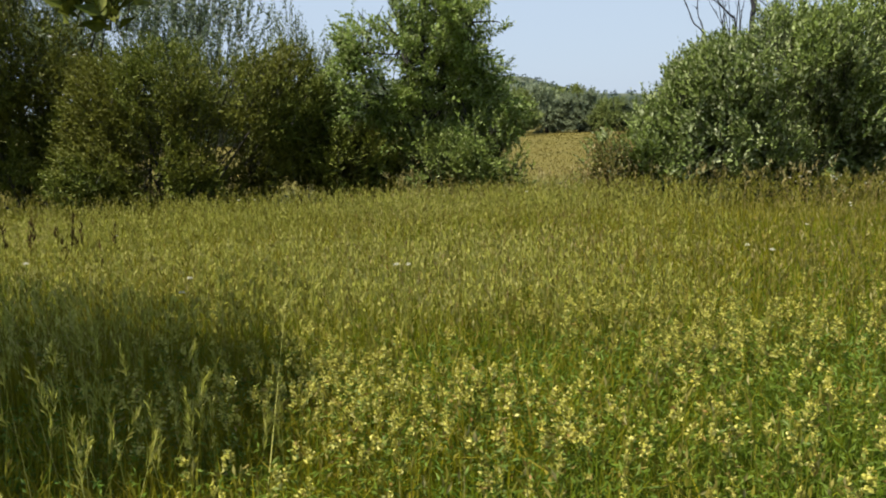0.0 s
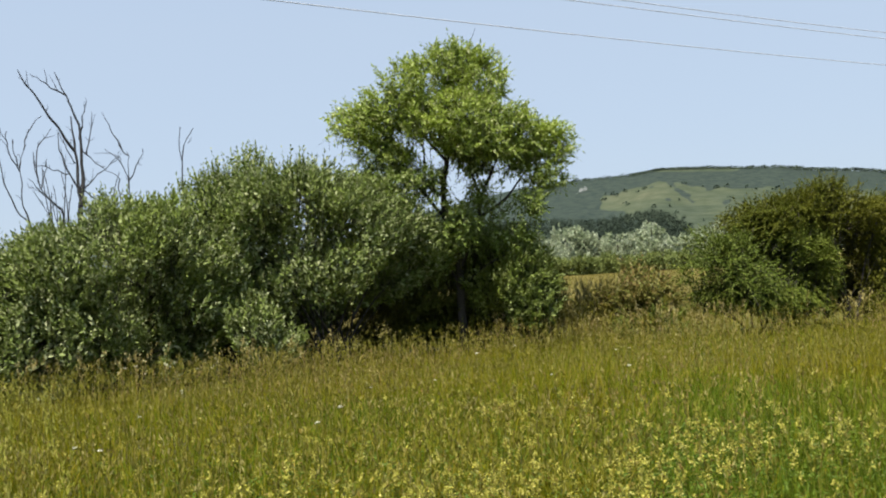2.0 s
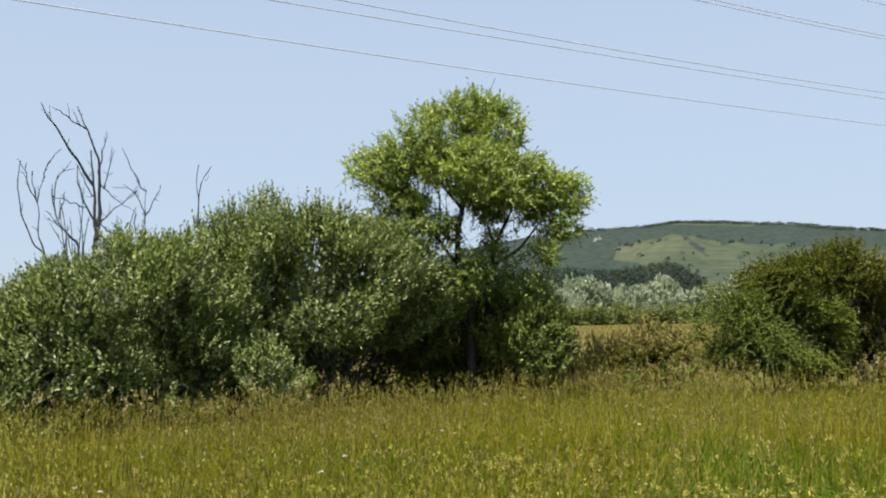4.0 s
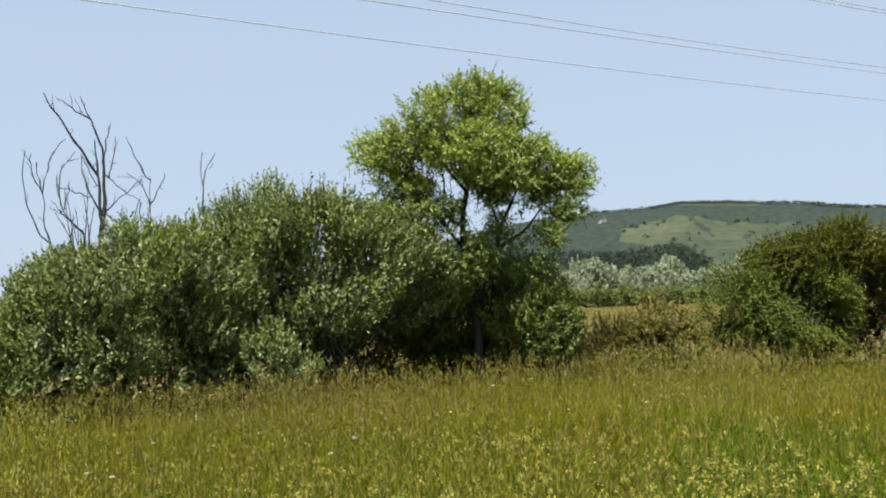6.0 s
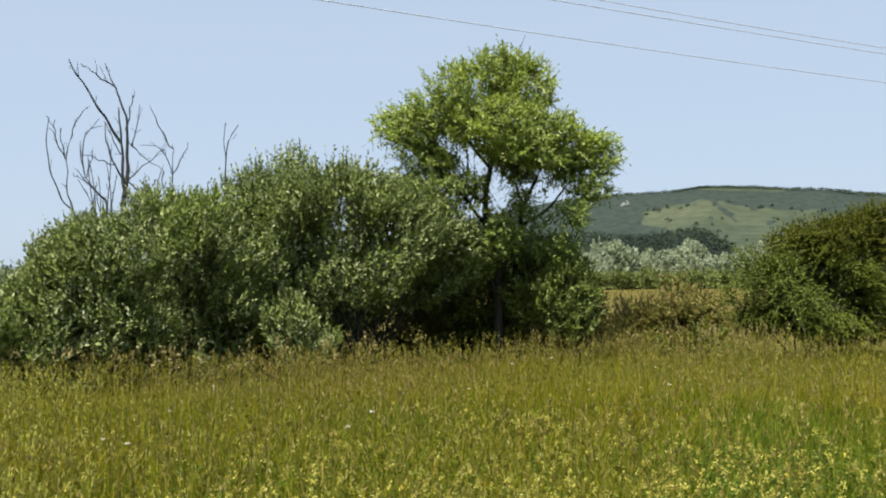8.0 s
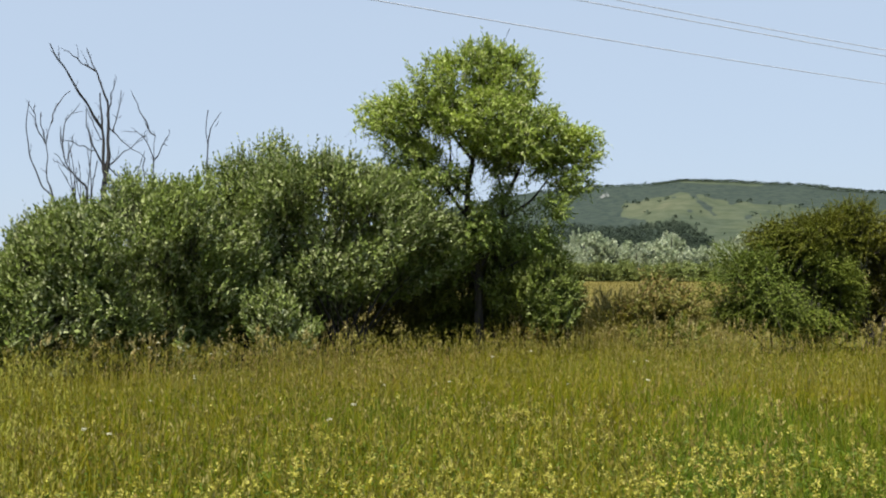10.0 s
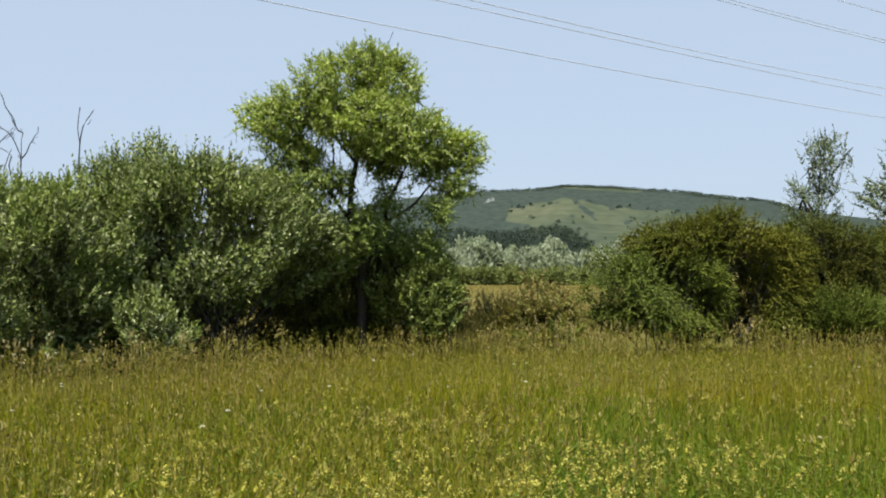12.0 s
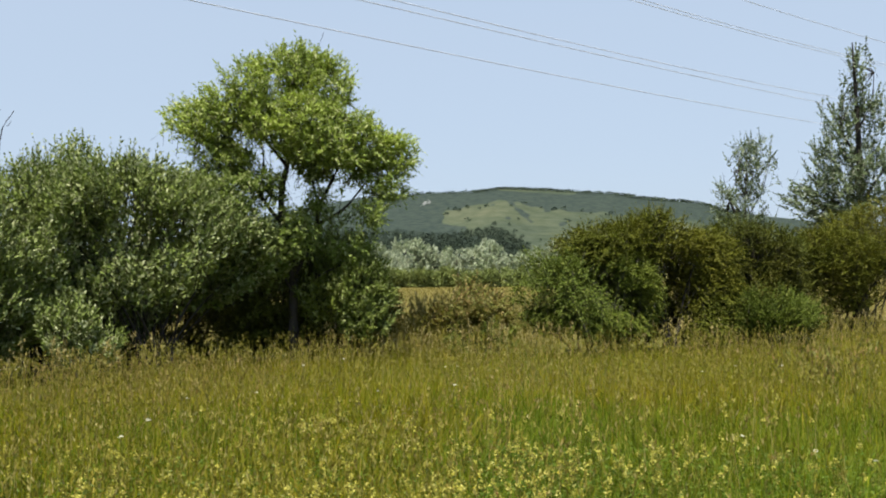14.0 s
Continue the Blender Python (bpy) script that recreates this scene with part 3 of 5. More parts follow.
def far_tree(name, height, wide, mat, label, group, clumps=260, seed=1, category="tree", leaf=0.75):
    """A round-headed tree seen from far off: trunk and a crown of leaf clumps that reaches the ground."""
    r = np.random.default_rng(seed)
    root = thing(name, (0, 0, 0), label, category, group)
    v, f = tube_arrays([(0, 0, -0.1), (0.1, 0, height * 0.3), (0, 0.1, height * 0.8)], [0.2, 0.14, 0.04], 6)
    part("trunk", mesh_of("trunk", v, f, BARK), root)
    lobes = [(0, 0, height * 0.30, wide * 0.46, height * 0.30), (0, 0, height * 0.62, wide * 0.36, height * 0.28)]
    for k in range(9):
        a = r.uniform(0, 6.28)
        q = r.uniform(0.0, 0.8)
        rr = wide * 0.5 * (1 - q * 0.8) * r.uniform(0.5, 1)
        lobes.append((math.cos(a) * rr, math.sin(a) * rr, height * (0.14 + q * 0.78), wide * r.uniform(0.2, 0.3), height * r.uniform(0.12, 0.18)))
    leafage, _ = crown_arrays(lobes, clumps, 10, leaf, leaf * 0.7, reach=0.8, rise=0.3, floor=0.05, tips=0.0, hollow=0.37, grain=9.0 / wide, fill=0.15, wild=0.25, seed=seed)
    part("crown", mesh_of("crown", *leafage, mat), root)
    return root


def row_of(kinds, spots):
    for k, (x, y, turn, size) in enumerate(spots):
        first = kinds[k % len(kinds)]
        m = pose(x, y, -0.05, 0, 0, turn)
        if k < len(kinds):
            first.matrix_world = m @ Matrix.Diagonal((size, size, size, 1))
        else:
            c = copy_thing(first, m)
            c.scale = (size, size, size)


def silver_row():
    kinds = [far_tree("willow_tree", 6.6, 5.4, SILVER, "silvery grey-green willow at the edge of the pale field", "silver willows", 330, 20 + k, leaf=0.36) for k in range(5)]
    spots = []
    for k in range(40):
        az = radians(-9 + 27 * (k + rng.uniform(-0.4, 0.4)) / 39)
        r = rng.uniform(122, 150)
        spots.append((r * math.sin(az), r * math.cos(az), rng.uniform(0, 360), rng.uniform(0.68, 1.14) * r / 136))
    row_of(kinds, spots)
    kinds = [far_tree("field_bush", 2.3, 4.4, FIELDBUSH, "low green bush in front of silver willows", "field edge bushes", 150, 30 + k, "shrub", leaf=0.34) for k in range(2)]
    spots = []
    for k in range(36):
        az = radians(-8 + 24 * (k + rng.uniform(-0.4, 0.4)) / 35)
        r = rng.uniform(112, 119)
        spots.append((r * math.sin(az), r * math.cos(az), rng.uniform(0, 360), rng.uniform(0.6, 1.15)))
    row_of(kinds, spots)


def left_wood():
    kinds = [far_tree("field_tree", 4.8, 5.2, (FIELDTREE, FIELDBUSH, FIELDTREE)[k % 3], "grey-green tree at the far edge of the tan field", "far field trees", 520, 40 + k, leaf=0.27) for k in range(3)]
    spots = []
    for k in range(44):
        az = -56 + 42 * (k + rng.uniform(-0.4, 0.4)) / 43
        r = rng.uniform(74, 92)
        big = np.interp(az, [-60, -34, -31.2, -29.8, -26, -14], [1.1, 0.98, 1.08, 0.78, 0.72, 0.85])
        spots.append((r * math.sin(radians(az)), r * math.cos(radians(az)), rng.uniform(0, 360), big * rng.uniform(0.8, 1.05) * r / 82))
    row_of(kinds, spots)


silver_row()
left_wood()

# ---- power line ----
POLE = (-12.30, 15.61)
HEADING = 0.961
SPAN = 75.0
WIRES = [(6.42, 8.06, 0.64), (7.23, 8.73, 0.39), (7.71, 10.01, 1.01), (9.79, 12.25, 1.14), (9.92, 12.37, 1.14), (10.84, 13.16, 0.8)]     # height at both poles above the eye, and sag


def utility_pole(x, y, lift, label):
    """A tapered round concrete pole with steel cross-arms and insulators."""
    root = thing("utility_pole", (x, y, 0), label, "pole", "power line poles")
    v, f = tube_arrays([(0, 0, -0.3), (0, 0, 4), (0, 0, 8), (0, 0, 12.2 + lift)], [0.21, 0.185, 0.16, 0.125], 20)
    part("shaft", mesh_of("shaft", v, f, CONCRETE, True), root, "weathered grey concrete shaft")
    across = np.array([math.cos(HEADING), -math.sin(HEADING), 0])
    for z, half in ((8.6 + lift, 1.2), (10.7 + lift, 1.4)):
        bm = bmesh.new()
        bmesh.ops.create_cube(bm, size=1)
        bmesh.ops.scale(bm, vec=(half * 2, 0.09, 0.11), verts=bm.verts)
        bmesh.ops.bevel(bm, geom=bm.edges, offset=0.012, segments=2)
        bmesh.ops.rotate(bm, matrix=Matrix.Rotation(-HEADING, 3, "Z"), verts=bm.verts)
        bmesh.ops.translate(bm, vec=(0, 0.0, z), verts=bm.verts)
        me = bpy.data.meshes.new("cross_arm")
        bm.to_mesh(me)
        bm.free()
        me.materials.append(STEEL)
        arm = part("cross_arm", me, root, "galvanised steel cross-arm")
        for s in (-0.8, 0.8):
            c = across * half * s + [0, 0, z]
            v, f = tube_arrays([c + [0, 0, 0.03], c + [0, 0, 0.1], c + [0, 0, 0.16], c + [0, 0, 0.24]], [0.03, 0.06, 0.035, 0.055], 10)
            part("insulator", mesh_of("insulator", v, f, CERAMIC, True), arm, "brown glazed insulator")
    return root


def power_line():
    utility_pole(*POLE, 0.0, "tall round grey concrete utility pole behind a tree")
    h = np.array([math.sin(HEADING), math.cos(HEADING)])
    end = np.array(POLE) + h * SPAN
    utility_pole(*end, 2.2, "grey concrete utility pole beyond the hedge")
    for h1, h2, sag in WIRES:
        u = np.linspace(-0.35, 1.0, 40)
        z = 1.6 + h1 + (h2 - h1) * u - 4 * sag * u * (1 - u)
        xy = np.array(POLE) + u[:, None] * h * SPAN
        pts = np.column_stack([xy, z])
        v, f = tube_arrays(pts, np.full(40, 0.014), 5)
        tagged(new("power_cable", mesh_of("power_cable", v, f, ALUMINIUM)), "thin grey overhead power cable hanging under the sky", "cable", "power cables")


power_line()

# ---- trees ----


def limbed_tree(name, label, trunk, limbs, lobes, mat, shoots, leaves, length, width, group="", bark=None, seed=1, low=None, **more):
    """A tree with a trunk, limbs, fine branches, a leafy crown and, if any, thin low foliage."""
    base = np.array([trunk[0][0], trunk[0][1], 0.0])
    root = thing(name, base, label, "tree", group)
    bark = bark or BARK
    tp = np.array([t[:3] for t in trunk]) - base
    v, f = tube_arrays(tp, [t[3] for t in trunk], 9, 0.05)
    part("trunk", mesh_of("trunk", v, f, bark, True), root, "dark rough-barked trunk")
    r = np.random.default_rng(seed)
    ends = []
    for pts, thick in limbs:
        P = np.array(pts) - base
        v, f = tube_arrays(P, np.linspace(thick, thick * 0.3, len(P)), 6, 0.05)
        part("limb", mesh_of("limb", v, f, bark, True), root)
        ends += [P[-1], P[len(P) // 2]]
    for lobe in lobes:
        c = np.array(lobe[:3]) - base
        src = min(ends, key=lambda e: np.linalg.norm(e - c)) if ends else tp[-1]
        for _ in range(7):
            e = c + unit(r.normal(size=3)) * np.array([lobe[3], lobe[3], lobe[4]]) * 0.8
            v, f = tube_arrays([src, (src + e) / 2 + r.normal(0, 0.07, 3), e], [0.018, 0.012, 0.004], 4)
            part("branch", mesh_of("branch", v, f, bark), root)
    leafage, twigs = crown_arrays(lobes, shoots, leaves, length, width, seed=seed, origin=base, **more)
    part("crown", mesh_of("crown", *leafage, mat), root)
    part("brushwood", mesh_of("brushwood", *twigs, bark), root, "thin dark twigs")
    if low:
        leafage, twigs = crown_arrays(low[0], low[1], leaves, length, width, seed=seed + 1, origin=base, **more)
        part("low_foliage", mesh_of("low_foliage", *leafage, low[2]), root, "sparse leaves on low side branches")
        part("brushwood", mesh_of("brushwood", *twigs, bark), root, "thin dark twigs")
    return root


WILLOW_LOBES = [(0.50, 17.35, 5.08, 0.72, 0.60), (0.15, 17.0, 5.30, 0.50, 0.42), (-0.46, 17.2, 4.98, 0.62, 0.52), (-1.0, 17.3, 4.64, 0.55, 0.48), (-1.5, 17.3, 4.3, 0.55, 0.54), (0.12, 16.75, 4.30, 0.75, 0.52), (0.72, 17.0, 4.3, 0.52, 0.42), (1.3, 17.35, 4.08, 0.66, 0.52), (1.82, 17.45, 3.84, 0.54, 0.48), (0.7, 16.8, 3.80, 0.62, 0.38), (-1.4, 17.35, 3.66, 0.56, 0.42), (-0.2, 17.7, 4.7, 0.7, 0.5), (0.3, 17.6, 3.9, 0.4, 0.3), (-0.95, 17.4, 3.75, 0.4, 0.38), (-0.6, 17.3, 4.4, 0.36, 0.3)]
WILLOW_LOW = [(1.85, 17.3, 3.15, 0.40, 0.26), (0.72, 17.2, 2.95, 0.4, 0.25), (-0.85, 17.2, 2.95, 0.75, 0.50), (-0.1, 17.35, 2.35, 0.75, 0.5), (1.2, 17.1, 2.6, 0.55, 0.36), (-1.2, 17.3, 3.25, 0.5, 0.34), (1.15, 17.2, 2.1, 0.5, 0.3), (1.25, 17.3, 3.45, 0.4, 0.3), (-1.0, 17.2, 3.5, 0.45, 0.35), (0.7, 17.4, 3.5, 0.45, 0.3), (-0.4, 17.3, 3.3, 0.42, 0.3), (-0.3, 17.1, 2.1, 0.5, 0.3)]
WILLOWY = dict(reach=0.46, rise=0.2, droop=0.15, angle=0.95, tips=0.06, fill=0.16, depth=0.22, grain=4.4, wild=0.7, loose=0.5, heart=(0.1, 17.6, 2.8), lump=0.6)
limbed_tree("willow_tree", "tall bright green willow with open airy crown above the hedge",
            [(0.13, 17.63, -0.1, 0.10), (0.12, 17.66, 1.0, 0.085), (0.12, 17.66, 1.7, 0.075), (-0.05, 17.6, 2.45, 0.062), (-0.07, 17.55, 3.1, 0.055), (0.04, 17.5, 3.65, 0.045), (0.1, 17.4, 4.4, 0.03), (0.2, 17.35, 5.2, 0.012)],
            [([(0.12, 17.66, 1.6), (0.5, 17.58, 2.3), (0.6, 17.52, 2.84), (0.85, 17.45, 3.35), (1.1, 17.4, 3.9)], 0.06),
             ([(0.55, 17.55, 2.5), (1.02, 17.5, 2.78), (1.3, 17.48, 3.1), (1.6, 17.46, 3.5)], 0.035)]
            + [([(0.02, 17.5, 3.55), (-0.38, 17.4, 4.05), (-0.6, 17.35, 4.35), (-0.9, 17.3, 4.7)], 0.032),
             ([(-0.06, 17.55, 2.9), (-0.4, 17.5, 3.2), (-0.38, 17.42, 3.72), (-0.5, 17.3, 4.3)], 0.03),
             ([(-0.07, 17.6, 2.5), (-0.74, 17.45, 3.45), (-1.02, 17.38, 4.04), (-1.4, 17.3, 4.4)], 0.036),
             ([(0.04, 17.5, 3.6), (0.3, 17.3, 4.2), (0.5, 17.3, 5.0)], 0.026),
             ([(0.6, 17.52, 2.8), (0.45, 17.3, 3.4), (0.5, 17.1, 4.1)], 0.026),
             ([(0.12, 17.64, 1.2), (0.6, 17.5, 1.6), (1.3, 17.3, 1.9)], 0.028),
             ([(0.12, 17.64, 1.3), (-0.3, 17.5, 2.0), (-0.8, 17.3, 2.8)], 0.028)],
            WILLOW_LOBES, WILLOW, 2100, 14, 0.092, 0.038, seed=3, low=(WILLOW_LOW, 780, YOUNG), hollow=0.31, **WILLOWY)

LEFT_LOBES = [(-9.95, 11.8, 3.05, 0.78, 0.62), (-10.5, 11.4, 2.8, 0.75, 0.65), (-10.95, 11.1, 1.95, 0.55, 0.6), (-9.3, 12.3, 2.75, 0.66, 0.6), (-9.05, 12.6, 2.15, 0.42, 0.52), (-10.2, 12.2, 1.65, 1.1, 0.6), (-10.3, 11.75, 0.95, 0.85, 0.6), (-9.6, 11.9, 0.75, 0.85, 0.65), (-9.8, 11.7, 2.3, 0.75, 0.5), (-9.15, 12.6, 1.6, 0.6, 0.5)]
limbed_tree("young_tree", "round green young tree growing in front of the pole",
            [(-10.0, 11.9, -0.1, 0.07), (-10.02, 11.9, 1.2, 0.055), (-9.95, 11.9, 2.3, 0.035), (-9.9, 11.8, 3.2, 0.012)],
            [([(-10.02, 11.9, 1.0), (-10.4, 11.5, 1.9), (-10.6, 11.2, 2.6)], 0.03), ([(-10, 11.9, 1.3), (-9.6, 12.2, 2.1), (-9.35, 12.3, 3.0)], 0.03), ([(-9.97, 11.9, 2.0), (-10.15, 11.6, 2.7), (-10.15, 11.6, 3.4)], 0.022)],
            LEFT_LOBES, YOUNG, 3000, 14, 0.078, 0.038, seed=5, rise=0.0, droop=0.1, reach=0.38, heart=(-10.0, 11.9, 1.6), grain=3.4, hollow=0.33, angle=0.95, loose=0.5, wild=0.7, bare=0.2)

limbed_tree("poplar_tree", "tall slender silvery poplar with loose grey-green leaves",
            [(16.2, 25.4, -0.1, 0.16), (16.2, 25.38, 2.85, 0.12), (16.09, 25.27, 5.2, 0.08), (15.75, 24.95, 8.0, 0.02)],
            [([(16.2, 25.35, 2.6), (15.3, 25.4, 3.6), (14.6, 25.4, 4.3)], 0.05), ([(16.15, 25.3, 3.5), (16.9, 25.2, 4.6), (17.3, 25.2, 5.4)], 0.05), ([(16.1, 25.3, 4.6), (15.5, 25.2, 5.6), (15.1, 25.2, 6.3)], 0.035), ([(16.0, 25.2, 5.5), (16.4, 25.1, 6.4), (16.5, 25.1, 7.2)], 0.03)],
            [(15.83, 25.05, 7.12, 0.5, 1.0), (15.86, 25.29, 6.07, 1.0, 1.1), (16.12, 25.32, 4.78, 1.45, 1.2), (15.90, 25.57, 3.67, 1.8, 0.9), (16.1, 25.5, 2.6, 1.6, 0.9)],
            POPLAR, 760, 14, 0.12, 0.07, seed=8, rise=0.35, reach=0.6, depth=0.3, fill=0.35, hollow=0.36, loose=0.4, grain=2.6, heart=(16.1, 25.4, 3.0))
limbed_tree("poplar_tree", "small sparse silvery poplar behind the thorn bushes",
            [(12.95, 26.0, -0.1, 0.06), (12.95, 26.0, 2.8, 0.034), (13.05, 25.95, 5.2, 0.01)],
            [([(12.95, 26, 2.6), (12.5, 26, 3.6), (12.3, 26, 4.4)], 0.016), ([(12.95, 26, 3.0), (13.5, 26, 3.9), (13.75, 26, 4.8)], 0.016), ([(13.0, 26, 3.6), (12.8, 26, 4.5), (12.75, 26, 5.3)], 0.013)],
            [(13.06, 25.93, 4.7, 0.82, 0.78), (12.95, 26, 4.1, 0.8, 0.5), (12.85, 26.12, 3.54, 0.82, 0.7), (12.95, 26, 2.6, 0.8, 0.7)],
            POPLAR, 250, 12, 0.10, 0.055, seed=9, rise=0.15, reach=0.5, fill=0.4, hollow=0.26, loose=0.5, depth=0.2, heart=(12.95, 26, 2.6))

# tree beside the viewer, whose shade falls on the grass
limbed_tree("shade_tree", "dense dark green tree hanging over the meadow edge",
            [(-8.2, -0.6, -0.1, 0.2), (-8.1, -0.6, 1.6, 0.17), (-7.9, -0.5, 3.4, 0.11), (-7.7, -0.4, 5.6, 0.03)],
            [([(-8.0, -0.5, 2.0), (-7.0, 1.4, 3.1), (-6.1, 2.9, 2.75), (-5.6, 3.35, 2.5)], 0.06), ([(-8.0, -0.6, 2.6), (-6.8, -0.5, 4.0), (-6.0, -0.2, 4.6)], 0.06), ([(-7.9, -0.5, 3.2), (-7.4, 0.6, 4.6), (-7.2, 1.0, 5.4)], 0.05)],
            # last two crown lobes are added out of view to hold back skylight
            [(-7.4, -0.1, 5.0, 1.3, 0.9), (-6.2, 0.3, 4.5, 1.25, 0.8), (-5.3, -0.1, 4.3, 1.0, 0.7), (-7.5, 0.3, 4.0, 1.3, 0.8), (-5.0, 0.35, 3.7, 0.6, 0.5), (-6.2, -0.6, 3.6, 1.1, 0.7), (-6.75, 0.95, 4.3, 0.9, 0.5), (-5.65, 1.15, 4.3, 0.8, 0.5), (-4.85, 1.1, 4.3, 0.55, 0.4), (-4.5, 0.6, 4.2, 0.6, 0.4), (-7.8, -1.8, 3.6, 1.6, 1.4), (-9.2, -0.2, 2.2, 1.4, 1.4)],
            HEDGE, 3900, 14, 0.14, 0.07, seed=11, low=([(-5.65, 3.35, 2.44, 0.26, 0.05)], 9, HEDGE), hollow=0.05, depth=0.2, fill=0.5, reach=0.36)


def bare_tree(name, label, base, limbs, seed):
    """A leafless tree: each limb carries a few short twigs."""
    r = np.random.default_rng(seed)
    root = thing(name, (base[0], base[1], 0), label, "tree")
    o = np.array([base[0], base[1], 0.0])
    for k, (pts, thick) in enumerate(limbs):
        P = np.array(pts)
        v, f = tube_arrays(P - o, np.linspace(thick, max(thick * 0.3, 0.005), len(P)), 6, 0.08)
        limb = part("limb" if k else "trunk", mesh_of("limb", v, f, DEADWOOD, True), root)
        for j in range(5 if thick > 0.012 else 3):
            i = r.integers(0, len(P) - 1)
            s = P[i] + (P[i + 1] - P[i]) * r.uniform(0.0, 0.8)
            e = s + unit(unit(P[i + 1] - P[i]) * 0.8 + [0, 0, 0.5] + r.normal(0, 0.4, 3)) * r.uniform(0.06, 0.15 if j < 3 else 0.34)
            v, f = tube_arrays(np.array([s, (s + e) / 2 + r.normal(0, 0.015, 3), e]) - o, [0.006, 0.005, 0.003], 4)
            part("twig", mesh_of("twig", v, f, DEADWOOD), limb)
    return root


# limbs of the dead tree: aside and height where each begins and ends, and how far it bows aside
DEAD_LIMBS = [(-0.03, 2.92, 0.04, 4.60, 0.04), (-0.06, 3.17, -0.09, 4.75, 0.00), (0.04, 4.60, -0.32, 5.54, 0.01), (-0.08, 4.04, -0.91, 5.51, -0.02), (-0.24, 5.05, -0.69, 5.42, -0.03), (-0.14, 3.53, -0.32, 4.44, -0.07), (0.07, 4.34, 0.17, 4.98, -0.01),
              (-0.18, 3.63, -0.73, 3.86, -0.02), (-0.30, 2.97, -0.72, 4.05, -0.13), (-0.81, 3.58, -0.42, 4.51, -0.11), (-0.82, 2.78, -0.87, 4.08, -0.10), (-0.87, 4.08, -0.57, 4.71, -0.07), (-0.65, 2.76, -1.21, 4.45, -0.20), (-0.86, 3.68, -1.12, 4.40, -0.06),
              (0.79, 2.65, 0.85, 3.99, 0.01), (0.85, 3.99, 0.44, 4.79, -0.04), (0.84, 3.52, 1.08, 4.09, 0.03), (0.08, 4.01, 0.68, 3.60, -0.04), (0.02, 3.48, 0.69, 3.99, -0.01), (0.05, 3.48, 0.77, 2.86, -0.03)]
DEAD_SHOOTS = [(0.13, 3.99, 0.27, 4.81, 0.02), (-0.44, 2.96, -0.82, 3.58, -0.01), (-0.92, 3.68, -1.02, 4.26, -0.03), (0.68, 3.60, 0.77, 2.96, -0.07), (0.84, 3.47, 0.45, 4.14, 0.12), (-0.53, 3.46, -0.54, 3.90, 0.02), (-0.10, 3.98, -0.32, 4.44, -0.02), (-0.28, 2.97, -0.78, 3.46, 0.04)]


def dead_limbs():
    """The trunk, then limbs in the tree's broad plane with some depth."""
    r = np.random.default_rng(12)
    foot, aside, deep = np.array([-6.45, 16.8, 0.0]), np.array([0.934, 0.358, 0.0]), np.array([-0.358, 0.934, 0.0])
    out = [([foot - [0, 0, 0.1], foot + [0.02, 0, 1.4], foot + aside * -0.02 + deep * 0.3 * math.sin(0.7 * 2.9 - 1.8) + [0, 0, 2.95]], 0.075)]
    for k, (a0, z0, a1, z1, bow) in enumerate(DEAD_LIMBS + DEAD_SHOOTS):
        pts = []
        for u in np.linspace(0, 1, 8):
            a = a0 + (a1 - a0) * u + 4 * bow * u * (1 - u) + (r.normal(0, 0.011) if 0 < u < 1 else 0)
            z = z0 + (z1 - z0) * u + (r.normal(0, 0.02) if 0 < u < 1 else 0)
            pts.append(foot + aside * a + deep * 0.3 * math.sin(2.4 * a + 0.7 * z - 1.8) + [0, 0, z])
        if k != 2:
            old = np.array([q for limb in out for q in limb[0]])
            gap = np.linalg.norm(old - pts[0], axis=1)
            if gap.min() < 0.25:
                shift = old[gap.argmin()] - pts[0]
                pts = [q + shift * (1 - i / 7) for i, q in enumerate(pts)]
        if z0 < 3.0:     # these spring from low on the trunk, inside the shrubs
            pts = [foot + aside * a0 * 0.3 + [0, 0, 0.9], foot + aside * a0 * 0.75 + [0, 0, z0 * 0.7]] + pts
        n = math.hypot(a1 - a0, z1 - z0)
        out.append((pts, 0.055 if k == 0 else 0.034 if k == 1 else (0.009 if k < 7 else 0.008) + (0.011 if k < 7 else 0.0055) * n))
    for k in range(12):     # thin shoots round the fork
        a, z, up = r.uniform(-0.75, 0.95), r.uniform(2.6, 3.1), r.uniform(0.5, 1.5)
        lean = 0.28 * a + r.normal(0, 0.12)
        pts = [foot + aside * (a * 0.8 + lean * u + 0.05 * math.sin(3 * u + k)) + deep * 0.25 * math.sin(2 * a + k) + [0, 0, z - 0.4 + up * u] for u in np.linspace(0, 1, 6)]
        out.append((pts, 0.011))
    return out


bare_tree("dead_tree", "bare grey dead tree rising out of the shrubs", (-6.45, 16.8, 0), dead_limbs(), 4)
bare_tree("dead_branch", "small bare forked branch above the sallow bush", (-4.74, 17.25, 0),
          [([(-4.6, 17.25, -0.1), (-4.74, 17.25, 2.2), (-4.74, 17.23, 3.9), (-4.5, 17.19, 4.42)], 0.02),
           ([(-4.74, 17.23, 3.8), (-4.76, 17.15, 4.1), (-4.72, 17.13, 4.45)], 0.010)], 6)

